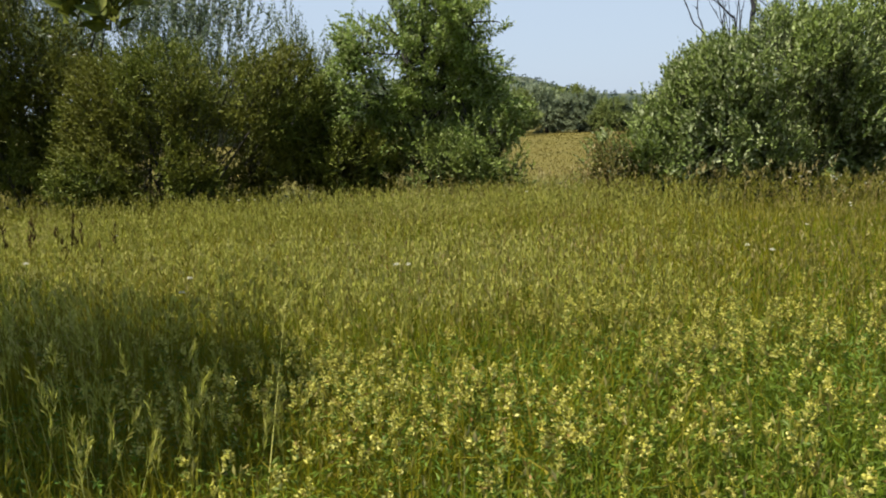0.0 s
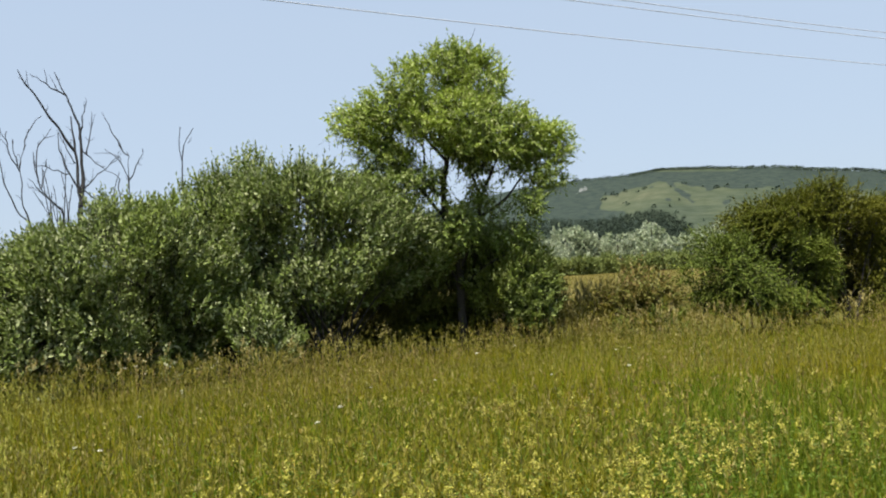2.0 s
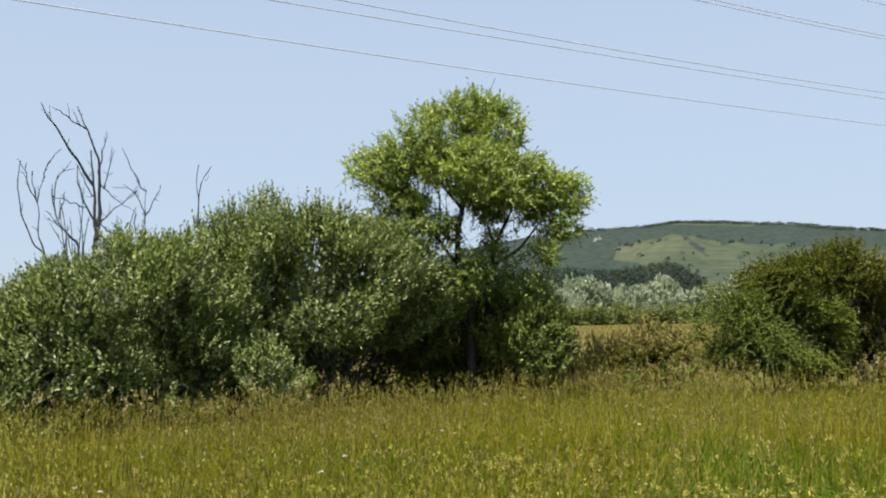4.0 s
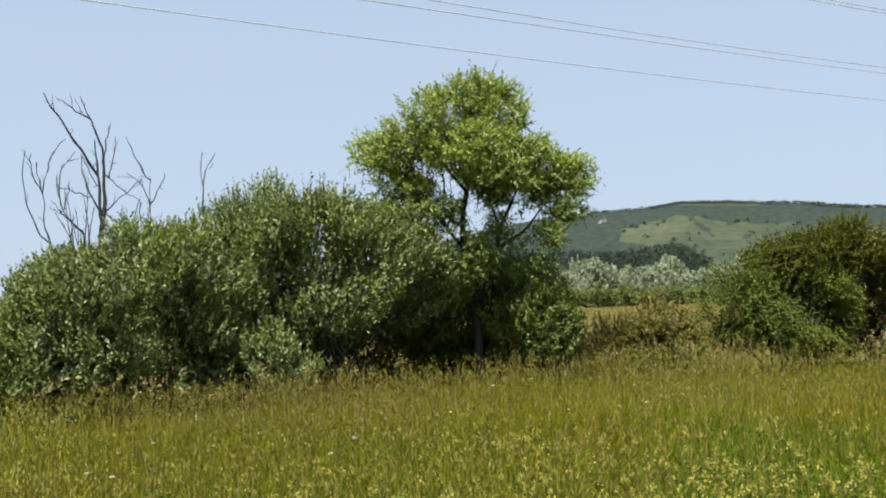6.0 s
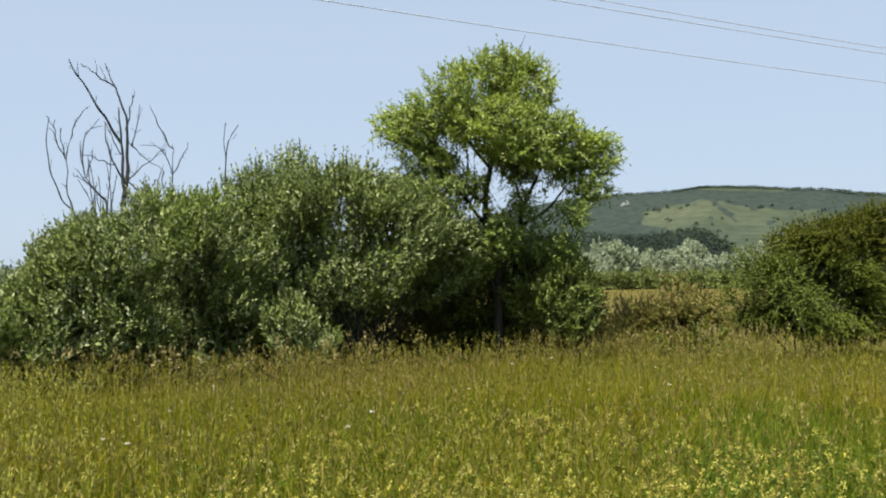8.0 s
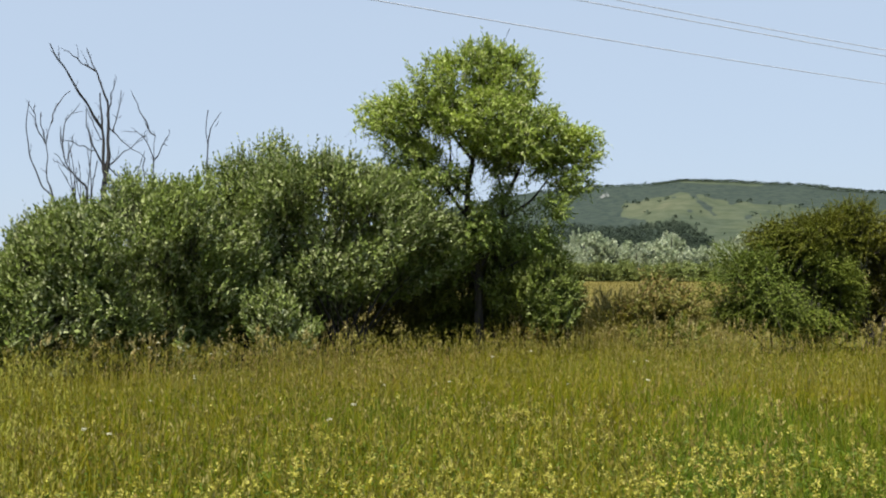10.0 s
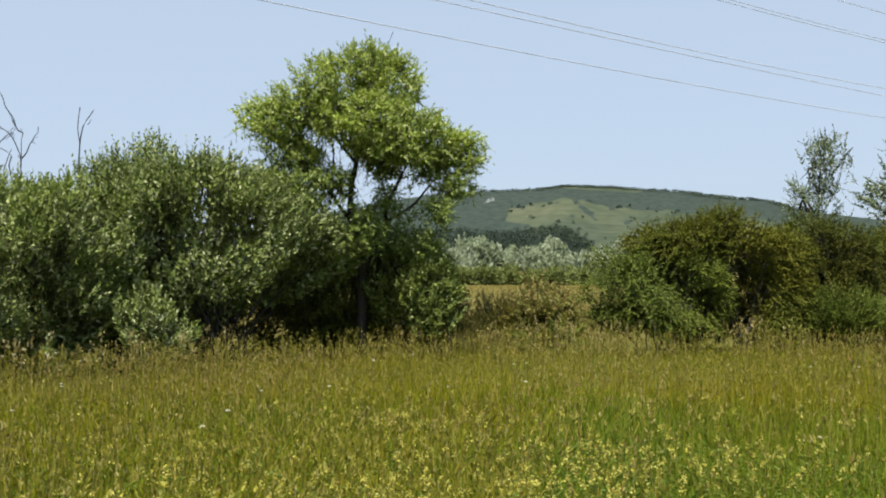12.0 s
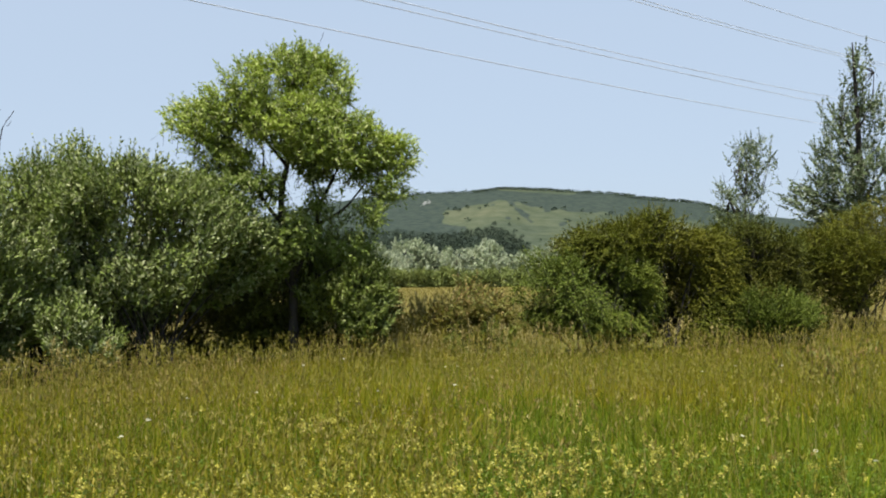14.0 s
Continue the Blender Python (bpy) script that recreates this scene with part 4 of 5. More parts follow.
# ---- hedgerow shrubs ----
SALLOWS = dict(reach=0.44, rise=0.5, angle=0.85, tips=0.2, length=0.10, width=0.047, hollow=0.23, depth=0.10, loose=0.32, wild=0.55, bare=0.46, fill=0.22)
shrub("sallow_bush", [(-2.6, 16.75, 2.42, 1.72, 1.36), (-3.45, 16.4, 2.15, 0.85, 0.95), (-1.5, 17.2, 2.32, 1.15, 1.1), (-0.75, 17.6, 2.05, 0.75, 0.6), (-2.9, 17.0, 1.3, 1.0, 0.9)], "large rounded grey-green sallow bush with upright shoots", SALLOW, 3600, 13, seed=21, stems=22, heart=(-2.7, 17.1, 0.2), **dict(SALLOWS, tips=0.12, bare=0.8))
shrub("sallow_bush", [(-5.5, 14.90, 1.80, 1.5, 1.05), (-6.16, 14.25, 1.5, 0.95, 0.9), (-4.59, 15.40, 1.9, 1.1, 0.98), (-5.75, 14.3, 0.85, 1.0, 0.85), (-4.4, 15.2, 0.95, 0.85, 0.9), (-6.5, 13.9, 0.8, 0.75, 0.75), (-3.95, 15.7, 1.7, 0.8, 0.85), (-6.05, 15.9, 2.5, 0.6, 0.55), (-5.2, 15.9, 2.25, 0.7, 0.6)], "spreading grey-green sallow bush under a dead tree", SALLOW, 3900, 13, seed=22, stems=20, heart=(-5.3, 15.2, 0.2), **dict(SALLOWS, bare=0.2))
shrub("sallow_bush", [(-0.3, 18.3, 1.9, 1.1, 0.6), (0.75, 18.4, 1.7, 0.9, 0.7), (1.3, 17.25, 1.3, 0.6, 0.75), (1.5, 17.2, 0.75, 0.6, 0.7), (0.65, 17.75, 1.3, 0.5, 0.6)], "green sallow bush growing round a willow trunk", COPSE, 1500, 14, seed=37, stems=8, reach=0.42, length=0.09, width=0.04, hollow=0.28, loose=0.45, bare=0.1)
shrub("sallow_bush", [(-4.0, 16.25, 2.85, 0.65, 0.75), (-3.5, 16.5, 3.08, 0.7, 0.7), (-4.35, 16.2, 2.4, 0.6, 0.7)], "thin open sallow with few leaves and upright twigs", SALLOW, 540, 13, seed=38, stems=18, thick=0.014, fill=0.3, tips=0.3, hollow=0.26, reach=0.45, length=0.09, width=0.044, depth=0.2)
# three added filler bushes: dark leaf colour deepens the hollows behind sallows and willow
shrub("hedge_bush", [(-2.3, 18.3, 0.8, 1.0, 0.85), (-3.9, 17.6, 0.8, 1.0, 0.85), (-1.0, 18.1, 0.8, 0.95, 0.85), (-3.1, 18.0, 0.8, 0.9, 0.85)], "added low filler bush behind sallows, dark leaf colour standing in for shade", DULL, 1400, 12, seed=39, stems=6)
shrub("hedge_bush", [(-5.9, 16.1, 0.65, 1.0, 0.75), (-4.8, 16.5, 0.65, 1.0, 0.75)], "added low filler bush under a dead tree, dark leaf colour standing in for shade", DULL, 500, 12, seed=42, stems=6)
shrub("hedge_bush", [(-0.6, 18.7, 1.3, 1.2, 1.25), (0.75, 18.8, 1.2, 1.0, 1.15), (1.4, 18.5, 0.8, 0.7, 0.8), (0.1, 18.4, 0.6, 0.9, 0.65)], "added filler bush behind a willow, dark leaf colour standing in for shade", DULL, 1700, 13, seed=36, stems=10, hollow=0.1, depth=0.25)
shrub("sallow_bush", [(-6.75, 13.5, 0.85, 0.8, 0.75), (-6.15, 13.35, 0.75, 0.75, 0.6), (-7.2, 13.2, 0.6, 0.6, 0.5)], "low grey-green sallow bush at the hedge end", SALLOW, 800, 13, seed=23, stems=10, **SALLOWS)
shrub("sallow_bush", [(-3.15, 14.95, 0.84, 0.46, 0.48), (-2.85, 15.1, 0.58, 0.45, 0.42)], "small pale green sallow bush in front of larger bushes", SALLOW, 210, 14, seed=24, stems=8, thick=0.015, reach=0.36, rise=0.8, length=0.10, width=0.036, hollow=0.1)
shrub("rusty_shrub", [(-7.1, 12.75, 0.72, 0.36, 0.55), (-7.3, 12.6, 0.4, 0.3, 0.4)], "small shrub with reddish brown leaves", RUSTY, 260, 12, length=0.06, seed=25, stems=7, thick=0.012)
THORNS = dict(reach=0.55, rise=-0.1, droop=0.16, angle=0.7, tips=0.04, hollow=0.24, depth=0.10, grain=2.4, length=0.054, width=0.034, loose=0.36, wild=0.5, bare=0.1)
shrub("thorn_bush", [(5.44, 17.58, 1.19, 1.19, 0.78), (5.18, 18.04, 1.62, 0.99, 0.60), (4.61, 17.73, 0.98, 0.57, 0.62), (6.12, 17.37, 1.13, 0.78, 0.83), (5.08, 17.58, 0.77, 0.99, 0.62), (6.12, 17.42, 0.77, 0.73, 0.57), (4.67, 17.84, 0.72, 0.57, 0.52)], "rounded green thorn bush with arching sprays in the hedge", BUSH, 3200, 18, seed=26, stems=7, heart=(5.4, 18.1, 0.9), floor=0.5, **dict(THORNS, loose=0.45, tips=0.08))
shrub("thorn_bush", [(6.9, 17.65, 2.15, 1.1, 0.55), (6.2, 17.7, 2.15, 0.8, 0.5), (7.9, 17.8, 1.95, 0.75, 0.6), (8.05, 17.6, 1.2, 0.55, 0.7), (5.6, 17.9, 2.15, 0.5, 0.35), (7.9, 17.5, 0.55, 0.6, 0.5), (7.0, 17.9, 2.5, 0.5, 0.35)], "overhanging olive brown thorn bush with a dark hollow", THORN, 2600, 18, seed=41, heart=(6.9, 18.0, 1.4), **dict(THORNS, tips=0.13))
shrub("thorn_bush", [(8.96, 18.8, 2.1, 0.7, 0.55), (9.74, 19.0, 1.85, 0.85, 0.7), (10.3, 18.9, 1.6, 0.7, 0.65), (9.0, 18.7, 1.1, 0.9, 0.7)], "dull olive brown thorn bush beside poplars", DULL, 1900, 18, seed=27, **THORNS)
shrub("thorn_bush", [(9.24, 17.9, 0.72, 0.9, 0.48), (8.5, 17.7, 0.75, 0.6, 0.5), (10.0, 18.1, 0.6, 0.6, 0.42)], "low pale green bush in front of thorn bushes", BUSH, 900, 16, seed=44, floor=0.4, reach=0.35, length=0.06, width=0.034, stems=8, thick=0.015)
shrub("thorn_bush", [(12.2, 20.0, 1.75, 1.0, 0.8), (11.6, 20.0, 2.0, 0.7, 0.6), (13.3, 20.3, 2.3, 1.1, 0.85), (14.4, 20.8, 2.2, 1.4, 1.3), (12.6, 20.5, 0.9, 1.2, 0.7)], "tall dark green thorn bush at the field corner", THORN, 3000, 18, seed=28, **dict(THORNS, bare=0.55))
# added filler: shade below the thorns put into its dark leaf colour
shrub("hedge_bush", [(6.6, 18.4, 0.9, 1.0, 0.95), (7.7, 18.4, 0.9, 1.0, 0.95), (9.2, 19.4, 0.8, 1.2, 0.85), (11.2, 20.4, 0.9, 1.1, 0.95)], "added low filler bush behind thorn bushes, dark leaf colour standing in for shade", DULL, 1900, 13, length=0.075, width=0.042, seed=43, stems=8, hollow=0.05, depth=0.25)
shrub("rusty_shrub", [(3.2, 18.0, 0.85, 0.42, 0.45), (3.75, 18.1, 0.85, 0.42, 0.5), (3.55, 18.5, 1.1, 0.45, 0.42)], "spreading shrub with rusty brown and green leaves", RUSTY, 520, 13, length=0.085, width=0.05, seed=29, stems=12, thick=0.012, hollow=0.25, loose=0.45)
shrub("low_bush", [(3.35, 17.75, 0.35, 0.5, 0.3), (3.85, 17.7, 0.4, 0.4, 0.35)], "low leafy green bush in the hedge gap", COPSE, 260, 12, length=0.08, width=0.04, seed=46, stems=6, thick=0.01, reach=0.3)
HEDGES = dict(reach=0.46, rise=0.25, angle=0.75, tips=0.1, hollow=0.31, depth=0.12, grain=2.4, loose=0.45, wild=0.5, bare=0.15)
shrub("hedge_bush", [(-12.87, 9.63, 1.80, 1.40, 1.12), (-13.85, 9.1, 1.60, 1.13, 1.2), (-11.90, 10.2, 1.85, 1.0, 1.05), (-12.6, 9.5, 0.8, 1.4, 0.7), (-13.6, 8.6, 0.8, 1.0, 0.75)], "dense dark hedge bush with brownish green leaves", HEDGE, 3300, 15, length=0.085, width=0.034, seed=30, **HEDGES)
shrub("hedge_bush", [(-11.54, 11.1, 1.40, 0.92, 1.0), (-10.95, 11.2, 0.9, 0.74, 0.7)], "brownish dark hedge bush beside a young tree", HEDGE, 1700, 15, length=0.08, width=0.032, seed=31, **dict(HEDGES, hollow=0.16))
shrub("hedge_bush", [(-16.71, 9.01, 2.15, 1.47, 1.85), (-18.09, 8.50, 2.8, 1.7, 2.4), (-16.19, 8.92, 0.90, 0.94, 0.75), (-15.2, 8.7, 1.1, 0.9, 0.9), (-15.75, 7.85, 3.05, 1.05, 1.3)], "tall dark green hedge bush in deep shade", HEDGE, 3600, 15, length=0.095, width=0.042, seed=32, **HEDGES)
shrub("sallow_bush", [(-15.81, 11.96, 3.0, 1.4, 1.9), (-16.36, 11.19, 3.2, 1.1, 1.5), (-17.28, 10.3, 3.5, 1.7, 1.9), (-15.2, 11.6, 2.4, 1.0, 1.2)], "tall grey-green sallow rising behind the hedge", POPLAR, 1300, 14, length=0.11, width=0.042, seed=33, reach=0.6, rise=0.6, hollow=0.33, depth=0.25, tips=0.2, grain=2.2, loose=0.4)
shrub("sallow_bush", [(-13.92, 12.71, 2.9, 0.42, 1.15), (-13.59, 13.10, 2.5, 0.46, 0.8)], "thin twiggy sallow with few grey-green leaves", POPLAR, 190, 10, length=0.08, width=0.03, seed=34, stems=16, thick=0.014, tips=0.4, hollow=0.35)
shrub("hedge_bush", [(-8.89, 11.9, 0.95, 0.75, 0.62), (-8.5, 12.2, 0.7, 0.5, 0.5), (-9.6, 11.6, 0.8, 0.55, 0.6)], "low olive green bush under a young tree", COPSE, 600, 13, length=0.075, width=0.036, seed=35, stems=12, thick=0.015, reach=0.4, hollow=0.28, bare=0.2, loose=0.45)

# ---- meadow ----


def hedge_line(x):
    """Where the meadow ends at the hedge foot."""
    return np.interp(x, [-26, -12, -7, -3.4, -1, 2, 4, 7.5, 13.5, 22], [9.0, 10.6, 12.6, 13.8, 16.4, 18.2, 17.0, 17.2, 20.0, 24.0])


def scatter(n, r0, r1, a0=-72.0, a1=46.0):
    """Spots spread evenly over a ring sector of the meadow."""
    r = np.sqrt(rng.uniform(r0**2, r1**2, n))
    a = np.radians(rng.uniform(a0, a1, n))
    p = np.stack([r * np.sin(a), r * np.cos(a), np.zeros(n)], -1)
    return p


def patchy(p, scale, seed):
    """Smooth uneven values about 0 over the meadow."""
    r = np.random.default_rng(seed)
    out = np.zeros(len(p))
    for k in (1.0, 1.9, 3.3):
        for _ in range(3):
            a = r.uniform(0, 6.28)
            out += np.sin((p[:, 0] * math.cos(a) + p[:, 1] * math.sin(a)) * k * scale + r.uniform(0, 6.28)) / k
    return out / 3


def blades(p, height, width, lean, segments):
    """Bent tapering blades from the spots p."""
    n = len(p)
    a = rng.uniform(0, 2 * np.pi, n)
    way = np.stack([np.cos(a), np.sin(a), np.zeros(n)], -1)
    side = np.stack([-np.sin(a + rng.normal(0, 0.8, n)), np.cos(a), np.zeros(n)], -1)
    h, w, q = height[:, None], width[:, None], lean[:, None]
    up = np.array([0, 0, 1.0])
    top = p + up * h * (1 - 0.3 * q * q) + way * h * q
    if segments == 1:
        v = np.stack([p - side * w / 2, p + side * w / 2, top], 1).reshape(-1, 3)
        return v, np.arange(3 * n).reshape(-1, 3)
    mid = p + up * h * 0.55 + way * h * q * 0.28
    v = np.stack([p - side * w / 2, p + side * w / 2, mid - side * w * 0.42, mid + side * w * 0.42, top], 1).reshape(-1, 3)
    b = np.arange(n)[:, None] * 5
    return v, np.concatenate([b + [0, 1, 3], b + [0, 3, 2], b + [2, 3, 4]], 1).reshape(-1, 3)


def in_meadow(p, over=0.6):
    return p[p[:, 1] < hedge_line(p[:, 0]) + over]


def bearing(p):
    return np.degrees(np.arctan2(p[:, 0], p[:, 1]))


def greenness(p):
    """Where the turf is still green: close by and in a damp strip to the east."""
    r = np.linalg.norm(p, axis=1)
    g = 0.7 * np.exp(-np.maximum(r - 3.6, 0) ** 2 / 9) + 1.2 * np.clip((bearing(p) - 7) / 9, 0, 1) * np.exp(-((r - 6.5) / 5.0) ** 2)
    g = g * np.interp(bearing(p), [-60, -48, -25], [0.5, 0.75, 1.0])
    return np.clip(0.22 + g + 0.38 * patchy(p, 0.6, 17), 0.05, 0.95)


def meadow_grass():
    green, dry = [], []
    for n, r0, r1, seg, wide in ((85000, 2.0, 6.5, 2, 0.0075), (90000, 6.5, 12.0, 2, 0.008), (115000, 12.0, 25.0, 1, 0.013)):
        p = in_meadow(scatter(n, r0, r1))
        is_green = rng.random(len(p)) < greenness(p)
        for q, out, tall in ((p[is_green], green, 0.25), (p[~is_green], dry, 0.32)):
            k = len(q)
            h = (tall + 0.07 * patchy(q, 0.9, 3)) * rng.uniform(0.45, 1.25, k) * np.clip(0.66 + 0.07 * (np.linalg.norm(q, axis=1) - 2), 0.66, 1)
            out.append(blades(q, h, wide * rng.uniform(0.6, 1.3, k), np.abs(rng.normal(0, 0.62, k)).clip(0, 1.1), seg))
    p = np.concatenate([scatter(60000, 1.5, 22.0, 46, 288), scatter(26000, 0.3, 6.0, 40, 292), scatter(4000, 0.3, 2.2)])
    k = len(p)
    half = rng.random(k) < 0.5
    for q, out in ((p[half], green), (p[~half], dry)):
        out.append(blades(q, rng.uniform(0.2, 0.45, len(q)), np.full(len(q), 0.02), np.abs(rng.normal(0, 0.6, len(q))).clip(0, 1.1), 1))
    tagged(new("meadow_grass", mesh_of("meadow_grass", *joined(green), BLADE)), "dense uncut green meadow grass", "grass", kind="stuff")
    tagged(new("yellowing_grass", mesh_of("yellowing_grass", *joined(dry), DRYBLADE)), "uncut golden yellowing meadow grass", "grass", kind="stuff")


def meadow_herbs():
    """Low broad leaves between the grass."""
    p = np.concatenate([scatter(44000, 2.0, 8.0), scatter(34000, 2.0, 5.5), scatter(60000, 1.0, 9.0, 46, 288)])
    p = p[rng.random(len(p)) < 0.25 + 0.75 * greenness(p)]
    n = len(p)
    p = p + np.array([0, 0, 1.0]) * rng.uniform(0.03, 0.26, (n, 1))
    ax = rng.normal(0, 1, (n, 3)) * [1, 1, 0.5] + [0, 0, 0.4]
    v, f = leaf_arrays(p, ax, rng.uniform(0.022, 0.055, n), rng.uniform(0.007, 0.015, n))
    tagged(new("meadow_herbs", mesh_of("meadow_herbs", v, f, HERB)), "low broad-leaved green herbs in the turf", "plant", kind="stuff")


def field_grass():
    """Pale standing grass of the fields seen through the hedge gaps."""
    sets = []
    for n, r0, r1, a0, a1 in ((11000, 14, 74, -38, -25), (15000, 18, 112, 1, 16)):
        r = r0 + (r1 - r0) * rng.random(n) ** 1.5
        a = np.radians(rng.uniform(a0, a1, n))
        p = np.stack([r * np.sin(a), r * np.cos(a), 0 * r], -1)
        keep = p[:, 1] > hedge_line(p[:, 0]) + 0.3
        p, r = p[keep], r[keep]
        sets.append(blades(p, rng.uniform(0.03, 0.10, len(p)), 0.010 + 0.0008 * r, np.abs(rng.normal(0, 0.6, len(p))).clip(0, 0.95), 1))
    tagged(new("field_grass", mesh_of("field_grass", *joined(sets), FIELD)), "pale tan standing grass of the field beyond the hedge", "grass", kind="stuff")


def seed_stalks(name, p, height, stem, head_len, head_wide, bits, mat, label, droop=0.35, thick=0.10):
    """Thin upright stalks that end in a loose seed head."""
    n = len(p)
    a = rng.uniform(0, 2 * np.pi, n)
    way = np.stack([np.cos(a), np.sin(a), np.zeros(n)], -1)
    lean = np.abs(rng.normal(0, droop * 0.5, n))[:, None]
    top = p + np.array([0, 0, 1.0]) * height[:, None] + way * height[:, None] * lean
    side = np.stack([-np.sin(a), np.cos(a), np.zeros(n)], -1) * stem
    v = np.stack([p - side, p + side, top], 1).reshape(-1, 3)
    stalks = (v, np.arange(3 * n).reshape(-1, 3))
    dirn = unit(top - p)
    t = rng.uniform(0, 1, (n, bits, 1))
    pos = top[:, None] - dirn[:, None] * head_len * t * np.broadcast_to(rng.uniform(0.6, 1.3, (n, 1, 1)), t.shape)
    pos = pos + rng.normal(0, head_wide, pos.shape) * [1, 1, 0.4]
    ax = dirn[:, None] + rng.normal(0, 0.26, pos.shape)
    heads = leaf_arrays(pos.reshape(-1, 3), ax.reshape(-1, 3), head_len * 0.34 * rng.uniform(0.7, 1.3, n * bits), head_len * thick)
    v, f = joined([stalks, heads])
    return tagged(new(name, mesh_of(name, v, f, mat)), label, "grass", kind="stuff")


def meadow_stalks():
    p = np.concatenate([in_meadow(scatter(6000, 2.2, 8)), in_meadow(scatter(14000, 8, 14)), in_meadow(scatter(19000, 13, 25))])
    straw = patchy(p, 0.55, 5) + 0.09 * (np.linalg.norm(p, axis=1) - 9)
    p = p[(straw + rng.normal(0, 0.5, len(p)) > -0.35) & (rng.random(len(p)) > greenness(p) - 0.25)]
    d = np.linalg.norm(p, axis=1)
    h = rng.uniform(0.34, 0.60, len(p)) * np.clip(0.8 + d * 0.02, 0.8, 1.1)
    seed_stalks("seeding_grass", p, h, 0.0028, 0.13, 0.006, 5, STRAW, "ripe straw-coloured grass stalks with loose seed heads", 0.42, 0.095)
    p = in_meadow(scatter(16000, 6, 20), -0.2)
    p = p[(patchy(p, 0.9, 44) + rng.normal(0, 0.15, len(p)) > 0.22) & (rng.random(len(p)) > greenness(p) - 0.1) & (p[:, 0] > -5.5)]
    seed_stalks("reddish_grass", p, rng.uniform(0.32, 0.56, len(p)), 0.0024, 0.12, 0.008, 5, REDGRASS, "patches of reddish brown seeding grass in the meadow", 0.4, 0.09)
    p = in_meadow(scatter(16000, 5.5, 14, -68, -22), -0.4)
    p = p[(patchy(p, 1.1, 51) + rng.normal(0, 0.4, len(p)) > -0.1) & (rng.random(len(p)) < (-20 - bearing(p)) / 16)]
    seed_stalks("pale_grass", p, rng.uniform(0.34, 0.58, len(p)), 0.003, 0.13, 0.007, 5, PALEGRASS, "pale yellowish green feathery meadow grass", 0.42, 0.1)
    x = rng.uniform(-24, 20, 1300)
    p = np.stack([x, hedge_line(x) - rng.uniform(-0.2, 0.6, 1300), 0 * x], -1)
    p = p[(patchy(p, 1.3, 9) > -0.45)]
    seed_stalks("hedge_foot_grass", p, rng.uniform(0.42, 0.78, len(p)), 0.004, 0.16, 0.016, 9, DRYSTALK, "tall dry brown grass with drooping plumes along the hedge foot", 0.5)
    p = np.stack([rng.uniform(1.5, 4.6, 900), rng.uniform(17.6, 22, 900), np.zeros(900)], -1)
    p = p[patchy(p, 1.6, 61) + rng.normal(0, 0.2, len(p)) > -0.15]
    seed_stalks("hedge_gap_grass", p, rng.uniform(0.45, 0.95, len(p)), 0.005, 0.22, 0.03, 9, STRAW, "tall dry grass in the hedge gap", 0.5)
    r, az = rng.uniform(20, 48, 2600), np.radians(rng.uniform(2, 16, 2600))
    p = np.stack([r * np.sin(az), r * np.cos(az), 0 * r], -1)
    p = p[patchy(p, 0.5, 63) + rng.normal(0, 0.2, len(p)) > -0.1]
    seed_stalks("field_edge_grass", p, rng.uniform(0.25, 0.6, len(p)), 0.007, 0.2, 0.04, 5, GAPWEED, "tall tan grass at the near edge of the pale field", 0.4, 0.12)
    p = np.stack([rng.uniform(1.7, 4.2, 200), rng.uniform(18.0, 21, 200), np.zeros(200)], -1)
    p = p[patchy(p, 1.9, 62) > -0.1]
    seed_stalks("hedge_gap_weeds", p, rng.uniform(0.6, 1.15, len(p)), 0.006, 0.5, 0.05, 22, GAPWEED, "tall grey-green weeds standing in the hedge gap", 0.3, 0.07)
    c = np.array([[-3.3, 1.75, 0], [-3.0, 1.5, 0], [-3.7, 2.0, 0], [-2.8, 1.7, 0]])
    p = np.concatenate([q + rng.normal(0, 0.28, (14, 3)) * [1, 1, 0] for q in c])
    seed_stalks("tall_grass_tuft", p, rng.uniform(0.42, 0.78, len(p)), 0.003, 0.13, 0.003, 22, PALEGRASS, "tuft of tall pale arching grass in the shade", 0.9, 0.035)
    p = np.array([-8.3, 4.3, 0]) + rng.normal(0, 0.35, (17, 3)) * [1, 1.2, 0]
    seed_stalks("dock_stalks", p, rng.uniform(0.45, 0.85, len(p)), 0.004, 0.2, 0.006, 18, DARKSEED, "dark brown upright seed spikes standing above the grass", 0.12, 0.07)


# drifts of yellow flowers: x, y, radius, how thick
DRIFTS = [(-2.9, 3.2, 1.1, 1.5), (-2.6, 4.3, 1.2, 0.6), (-4.6, 5.2, 1.3, 0.5), (-1.9, 5.7, 1.4, 0.28), (-1.1, 3.7, 0.9, 0.35), (-0.9, 5.2, 1.5, 0.4), (1.4, 6.3, 1.2, 0.8), (2.3, 7.4, 1.1, 0.6), (1.0, 5.0, 1.1, 1.0), (-6.3, 4.6, 1.5, 1.0), (-5.3, 4.6, 1.1, 0.5), (3.6, 5.4, 0.8, 0.3), (0.4, 8.3, 1.5, 1.0), (0.4, 6.9, 1.1, 0.7), (-1.4, 7.0, 1.2, 0.4)]


def dry_docks():
    """Rusty dead stalks standing in the green strip."""
    p = np.array([6.6, 11.2, 0]) + rng.normal(0, 0.28, (26, 3)) * [1.4, 1, 0]
    seed_stalks("dry_docks", p, rng.uniform(0.4, 0.75, 26), 0.005, 0.24, 0.03, 16, RUSTY, "rusty brown dead dock stalks", 0.3)


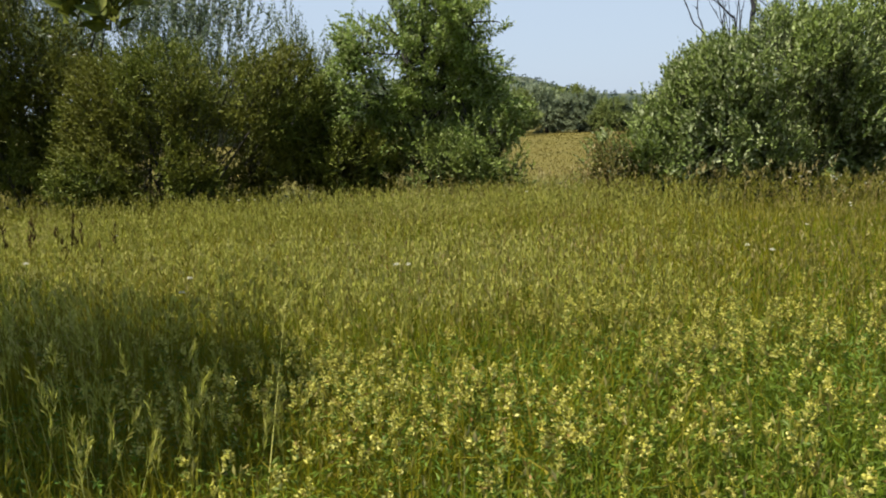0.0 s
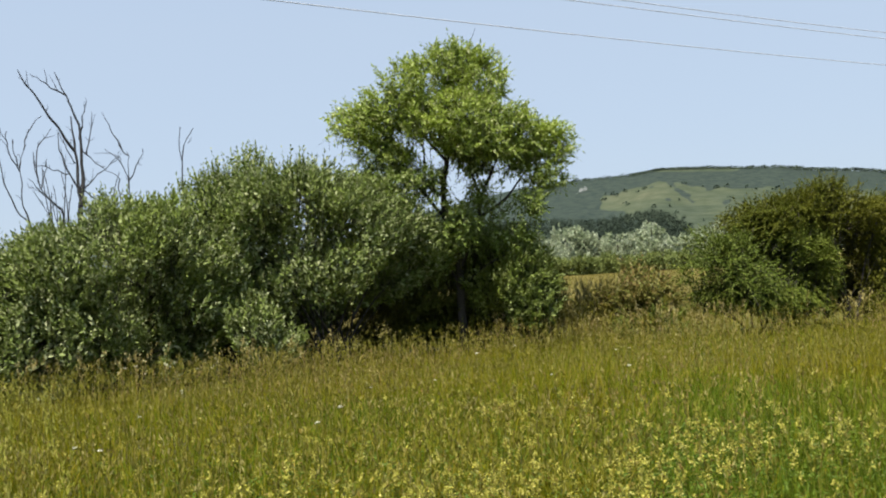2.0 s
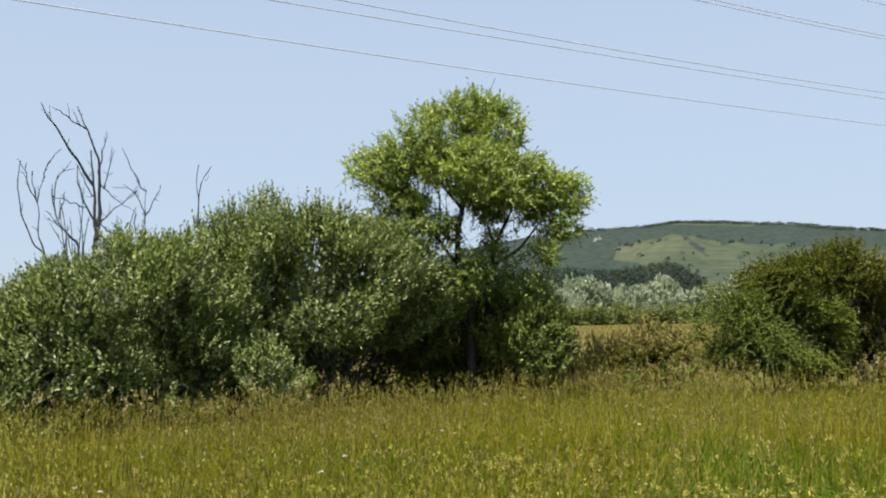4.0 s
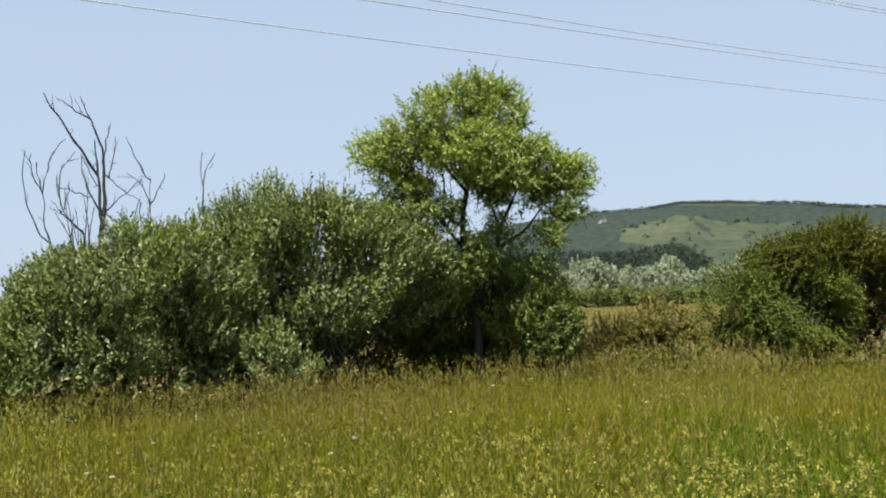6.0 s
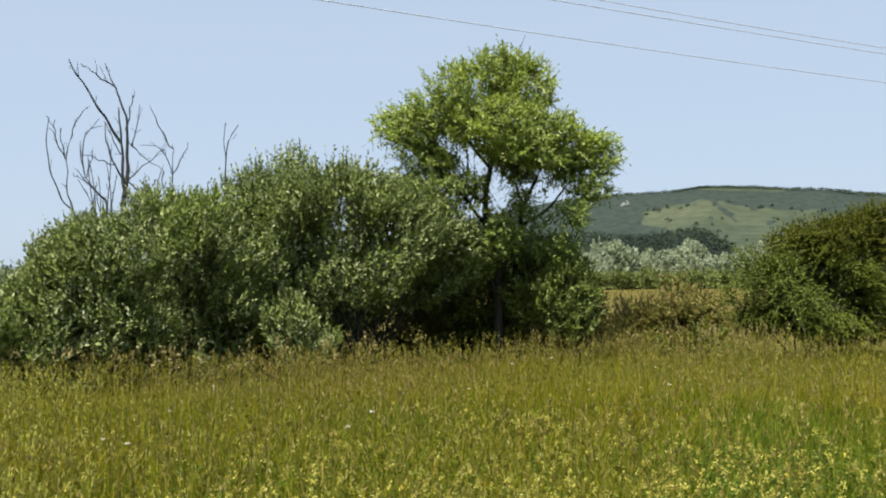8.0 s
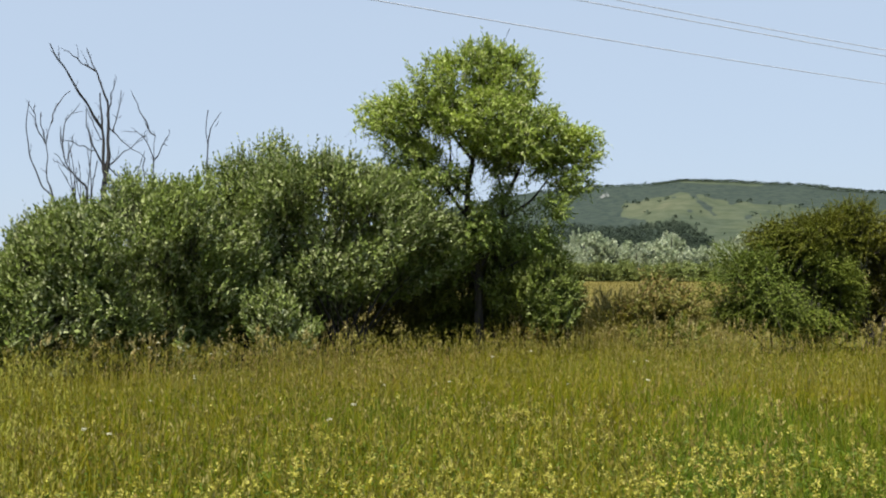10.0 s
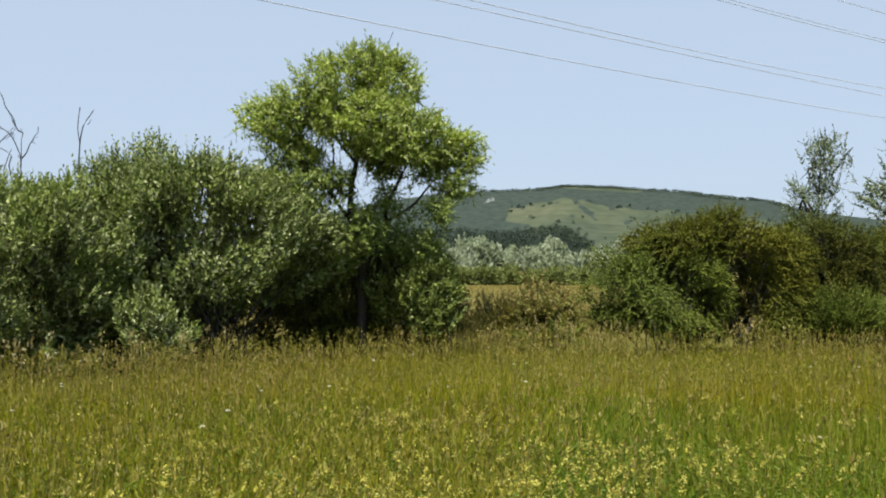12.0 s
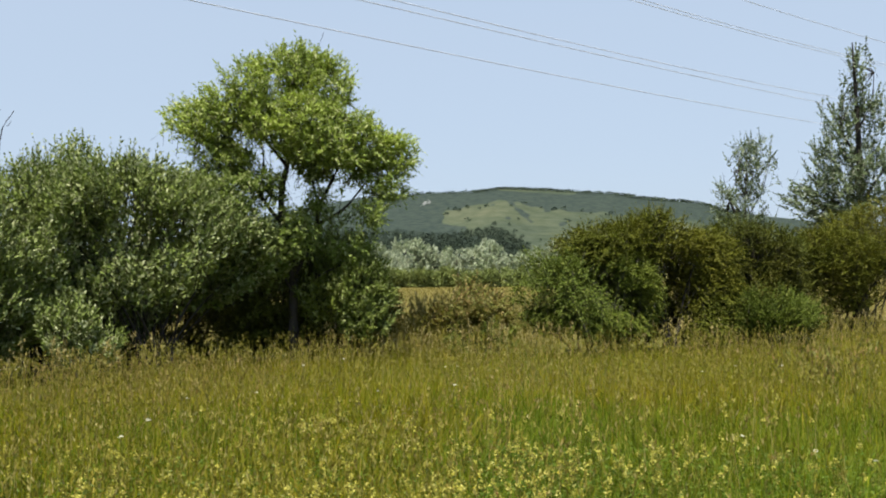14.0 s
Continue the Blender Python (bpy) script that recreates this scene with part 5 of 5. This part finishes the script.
def yellow_rattle():
    """Upright plants with toothed leaves and a spike of hooded pale yellow flowers."""
    p = np.concatenate([scatter(9500, 2.2, 6.5), in_meadow(scatter(9000, 6.5, 11.0)), in_meadow(scatter(3500, 11, 15))])
    want = 0.05 + 0.06 * patchy(p, 1.6, 12)
    for x, y, q, much in DRIFTS:
        want = want + much * np.exp(-((p[:, 0] - x) ** 2 + (p[:, 1] - y) ** 2) / q**2) * np.clip(0.65 + 1.3 * patchy(p, 2.6, 21), 0, 1.8)
    want = want * 0.42 * np.clip(1.25 - 0.06 * np.linalg.norm(p, axis=1), 0.3, 1)
    p = p[rng.random(len(p)) < want]
    n = len(p)
    h = rng.uniform(0.22, 0.42, n)
    a = rng.uniform(0, 6.28, n)
    lean = rng.normal(0, 0.07, (n, 3)) * [1, 1, 0]
    top = p + np.array([0, 0, 1.0]) * h[:, None] + lean
    side = np.stack([np.cos(a), np.sin(a), 0 * a], -1) * 0.0025
    stem = (np.stack([p - side, p + side, top], 1).reshape(-1, 3), np.arange(3 * n).reshape(-1, 3))
    k = 9
    t = rng.uniform(0.25, 1.0, (n, k, 1))
    pos = p[:, None] + (top - p)[:, None] * t
    ax = rng.normal(0, 1, pos.shape) * [1, 1, 0.35] + [0, 0, 0.35]
    lv = leaf_arrays(pos.reshape(-1, 3), ax.reshape(-1, 3), rng.uniform(0.02, 0.045, n * k), 0.013)
    v, f = joined([stem, lv])
    tagged(new("rattle_foliage", mesh_of("rattle_foliage", v, f, RATTLE_LEAF)), "green leafy stems of meadow flowers", "flower", kind="stuff")
    k = 20
    t = rng.uniform(0, 1, (n, k, 1))
    long = rng.uniform(0.035, 0.075, (n, 1, 1))
    pos = top[:, None] - np.array([0, 0, 1.0]) * t * long + rng.normal(0, 1, (n, k, 3)) * (0.003 + 0.005 * t)
    ax = rng.normal(0, 1, pos.shape) * [1, 1, 0.4] + [0, 0, 0.8]
    size = (0.55 + 0.6 * t.ravel())
    fl = leaf_arrays(pos.reshape(-1, 3), ax.reshape(-1, 3), size * rng.uniform(0.016, 0.025, n * k), size * rng.uniform(0.012, 0.017, n * k), 0.45)
    tagged(new("yellow_flowers", mesh_of("yellow_flowers", *fl, RATTLE)), "pale yellow hooded flower spikes among the grass", "flower", kind="stuff")


def umbel_flower(seed):
    """A white umbel: stem, rays and a flat head of small florets."""
    r = np.random.default_rng(seed)
    root = thing("white_umbel", (0, 0, 0), "small flat white flower head on a thin green stem", "flower", "white umbels")
    h = 0.5
    v, f = tube_arrays([(0, 0, -0.02), (0.01, 0, h * 0.6), (0.0, 0.01, h)], [0.003, 0.0025, 0.002], 5)
    part("stem", mesh_of("stem", v, f, RATTLE_LEAF), root)
    q = r.uniform(0, 1, (44, 1)) ** 0.5 * 0.016
    a = r.uniform(0, 6.28, (44, 1))
    pos = np.concatenate([q * np.cos(a), q * np.sin(a), h + 0.025 - q * q * 6 + r.normal(0, 0.003, q.shape)], 1)
    v, f = leaf_arrays(pos, r.normal(0, 1, (44, 3)) * [1, 1, 0.25], 0.009, 0.007)
    part("flower_head", mesh_of("flower_head", v, f, UMBEL), root, "creamy white flower head")
    return root


def white_umbels():
    first = umbel_flower(2)
    p = in_meadow(scatter(330, 5.5, 14), -1.0)
    p = p[patchy(p, 0.8, 31) > 0.02][:45]
    x = rng.uniform(-4.6, -3.2, 16)
    p = np.concatenate([p, np.stack([x, hedge_line(x) - rng.uniform(0.2, 1.4, 16), 0 * x], -1)])
    for k, q in enumerate(p):
        m = pose(q[0], q[1], 0, rng.normal(0, 5), rng.normal(0, 5), rng.uniform(0, 360))
        if k == 0:
            first.matrix_world = m
        else:
            c = copy_thing(first, m)
            s = rng.uniform(0.75, 1.15)
            c.scale = (s, s, s)


meadow_grass()
meadow_herbs()
field_grass()
meadow_stalks()
dry_docks()
yellow_rattle()
white_umbels()
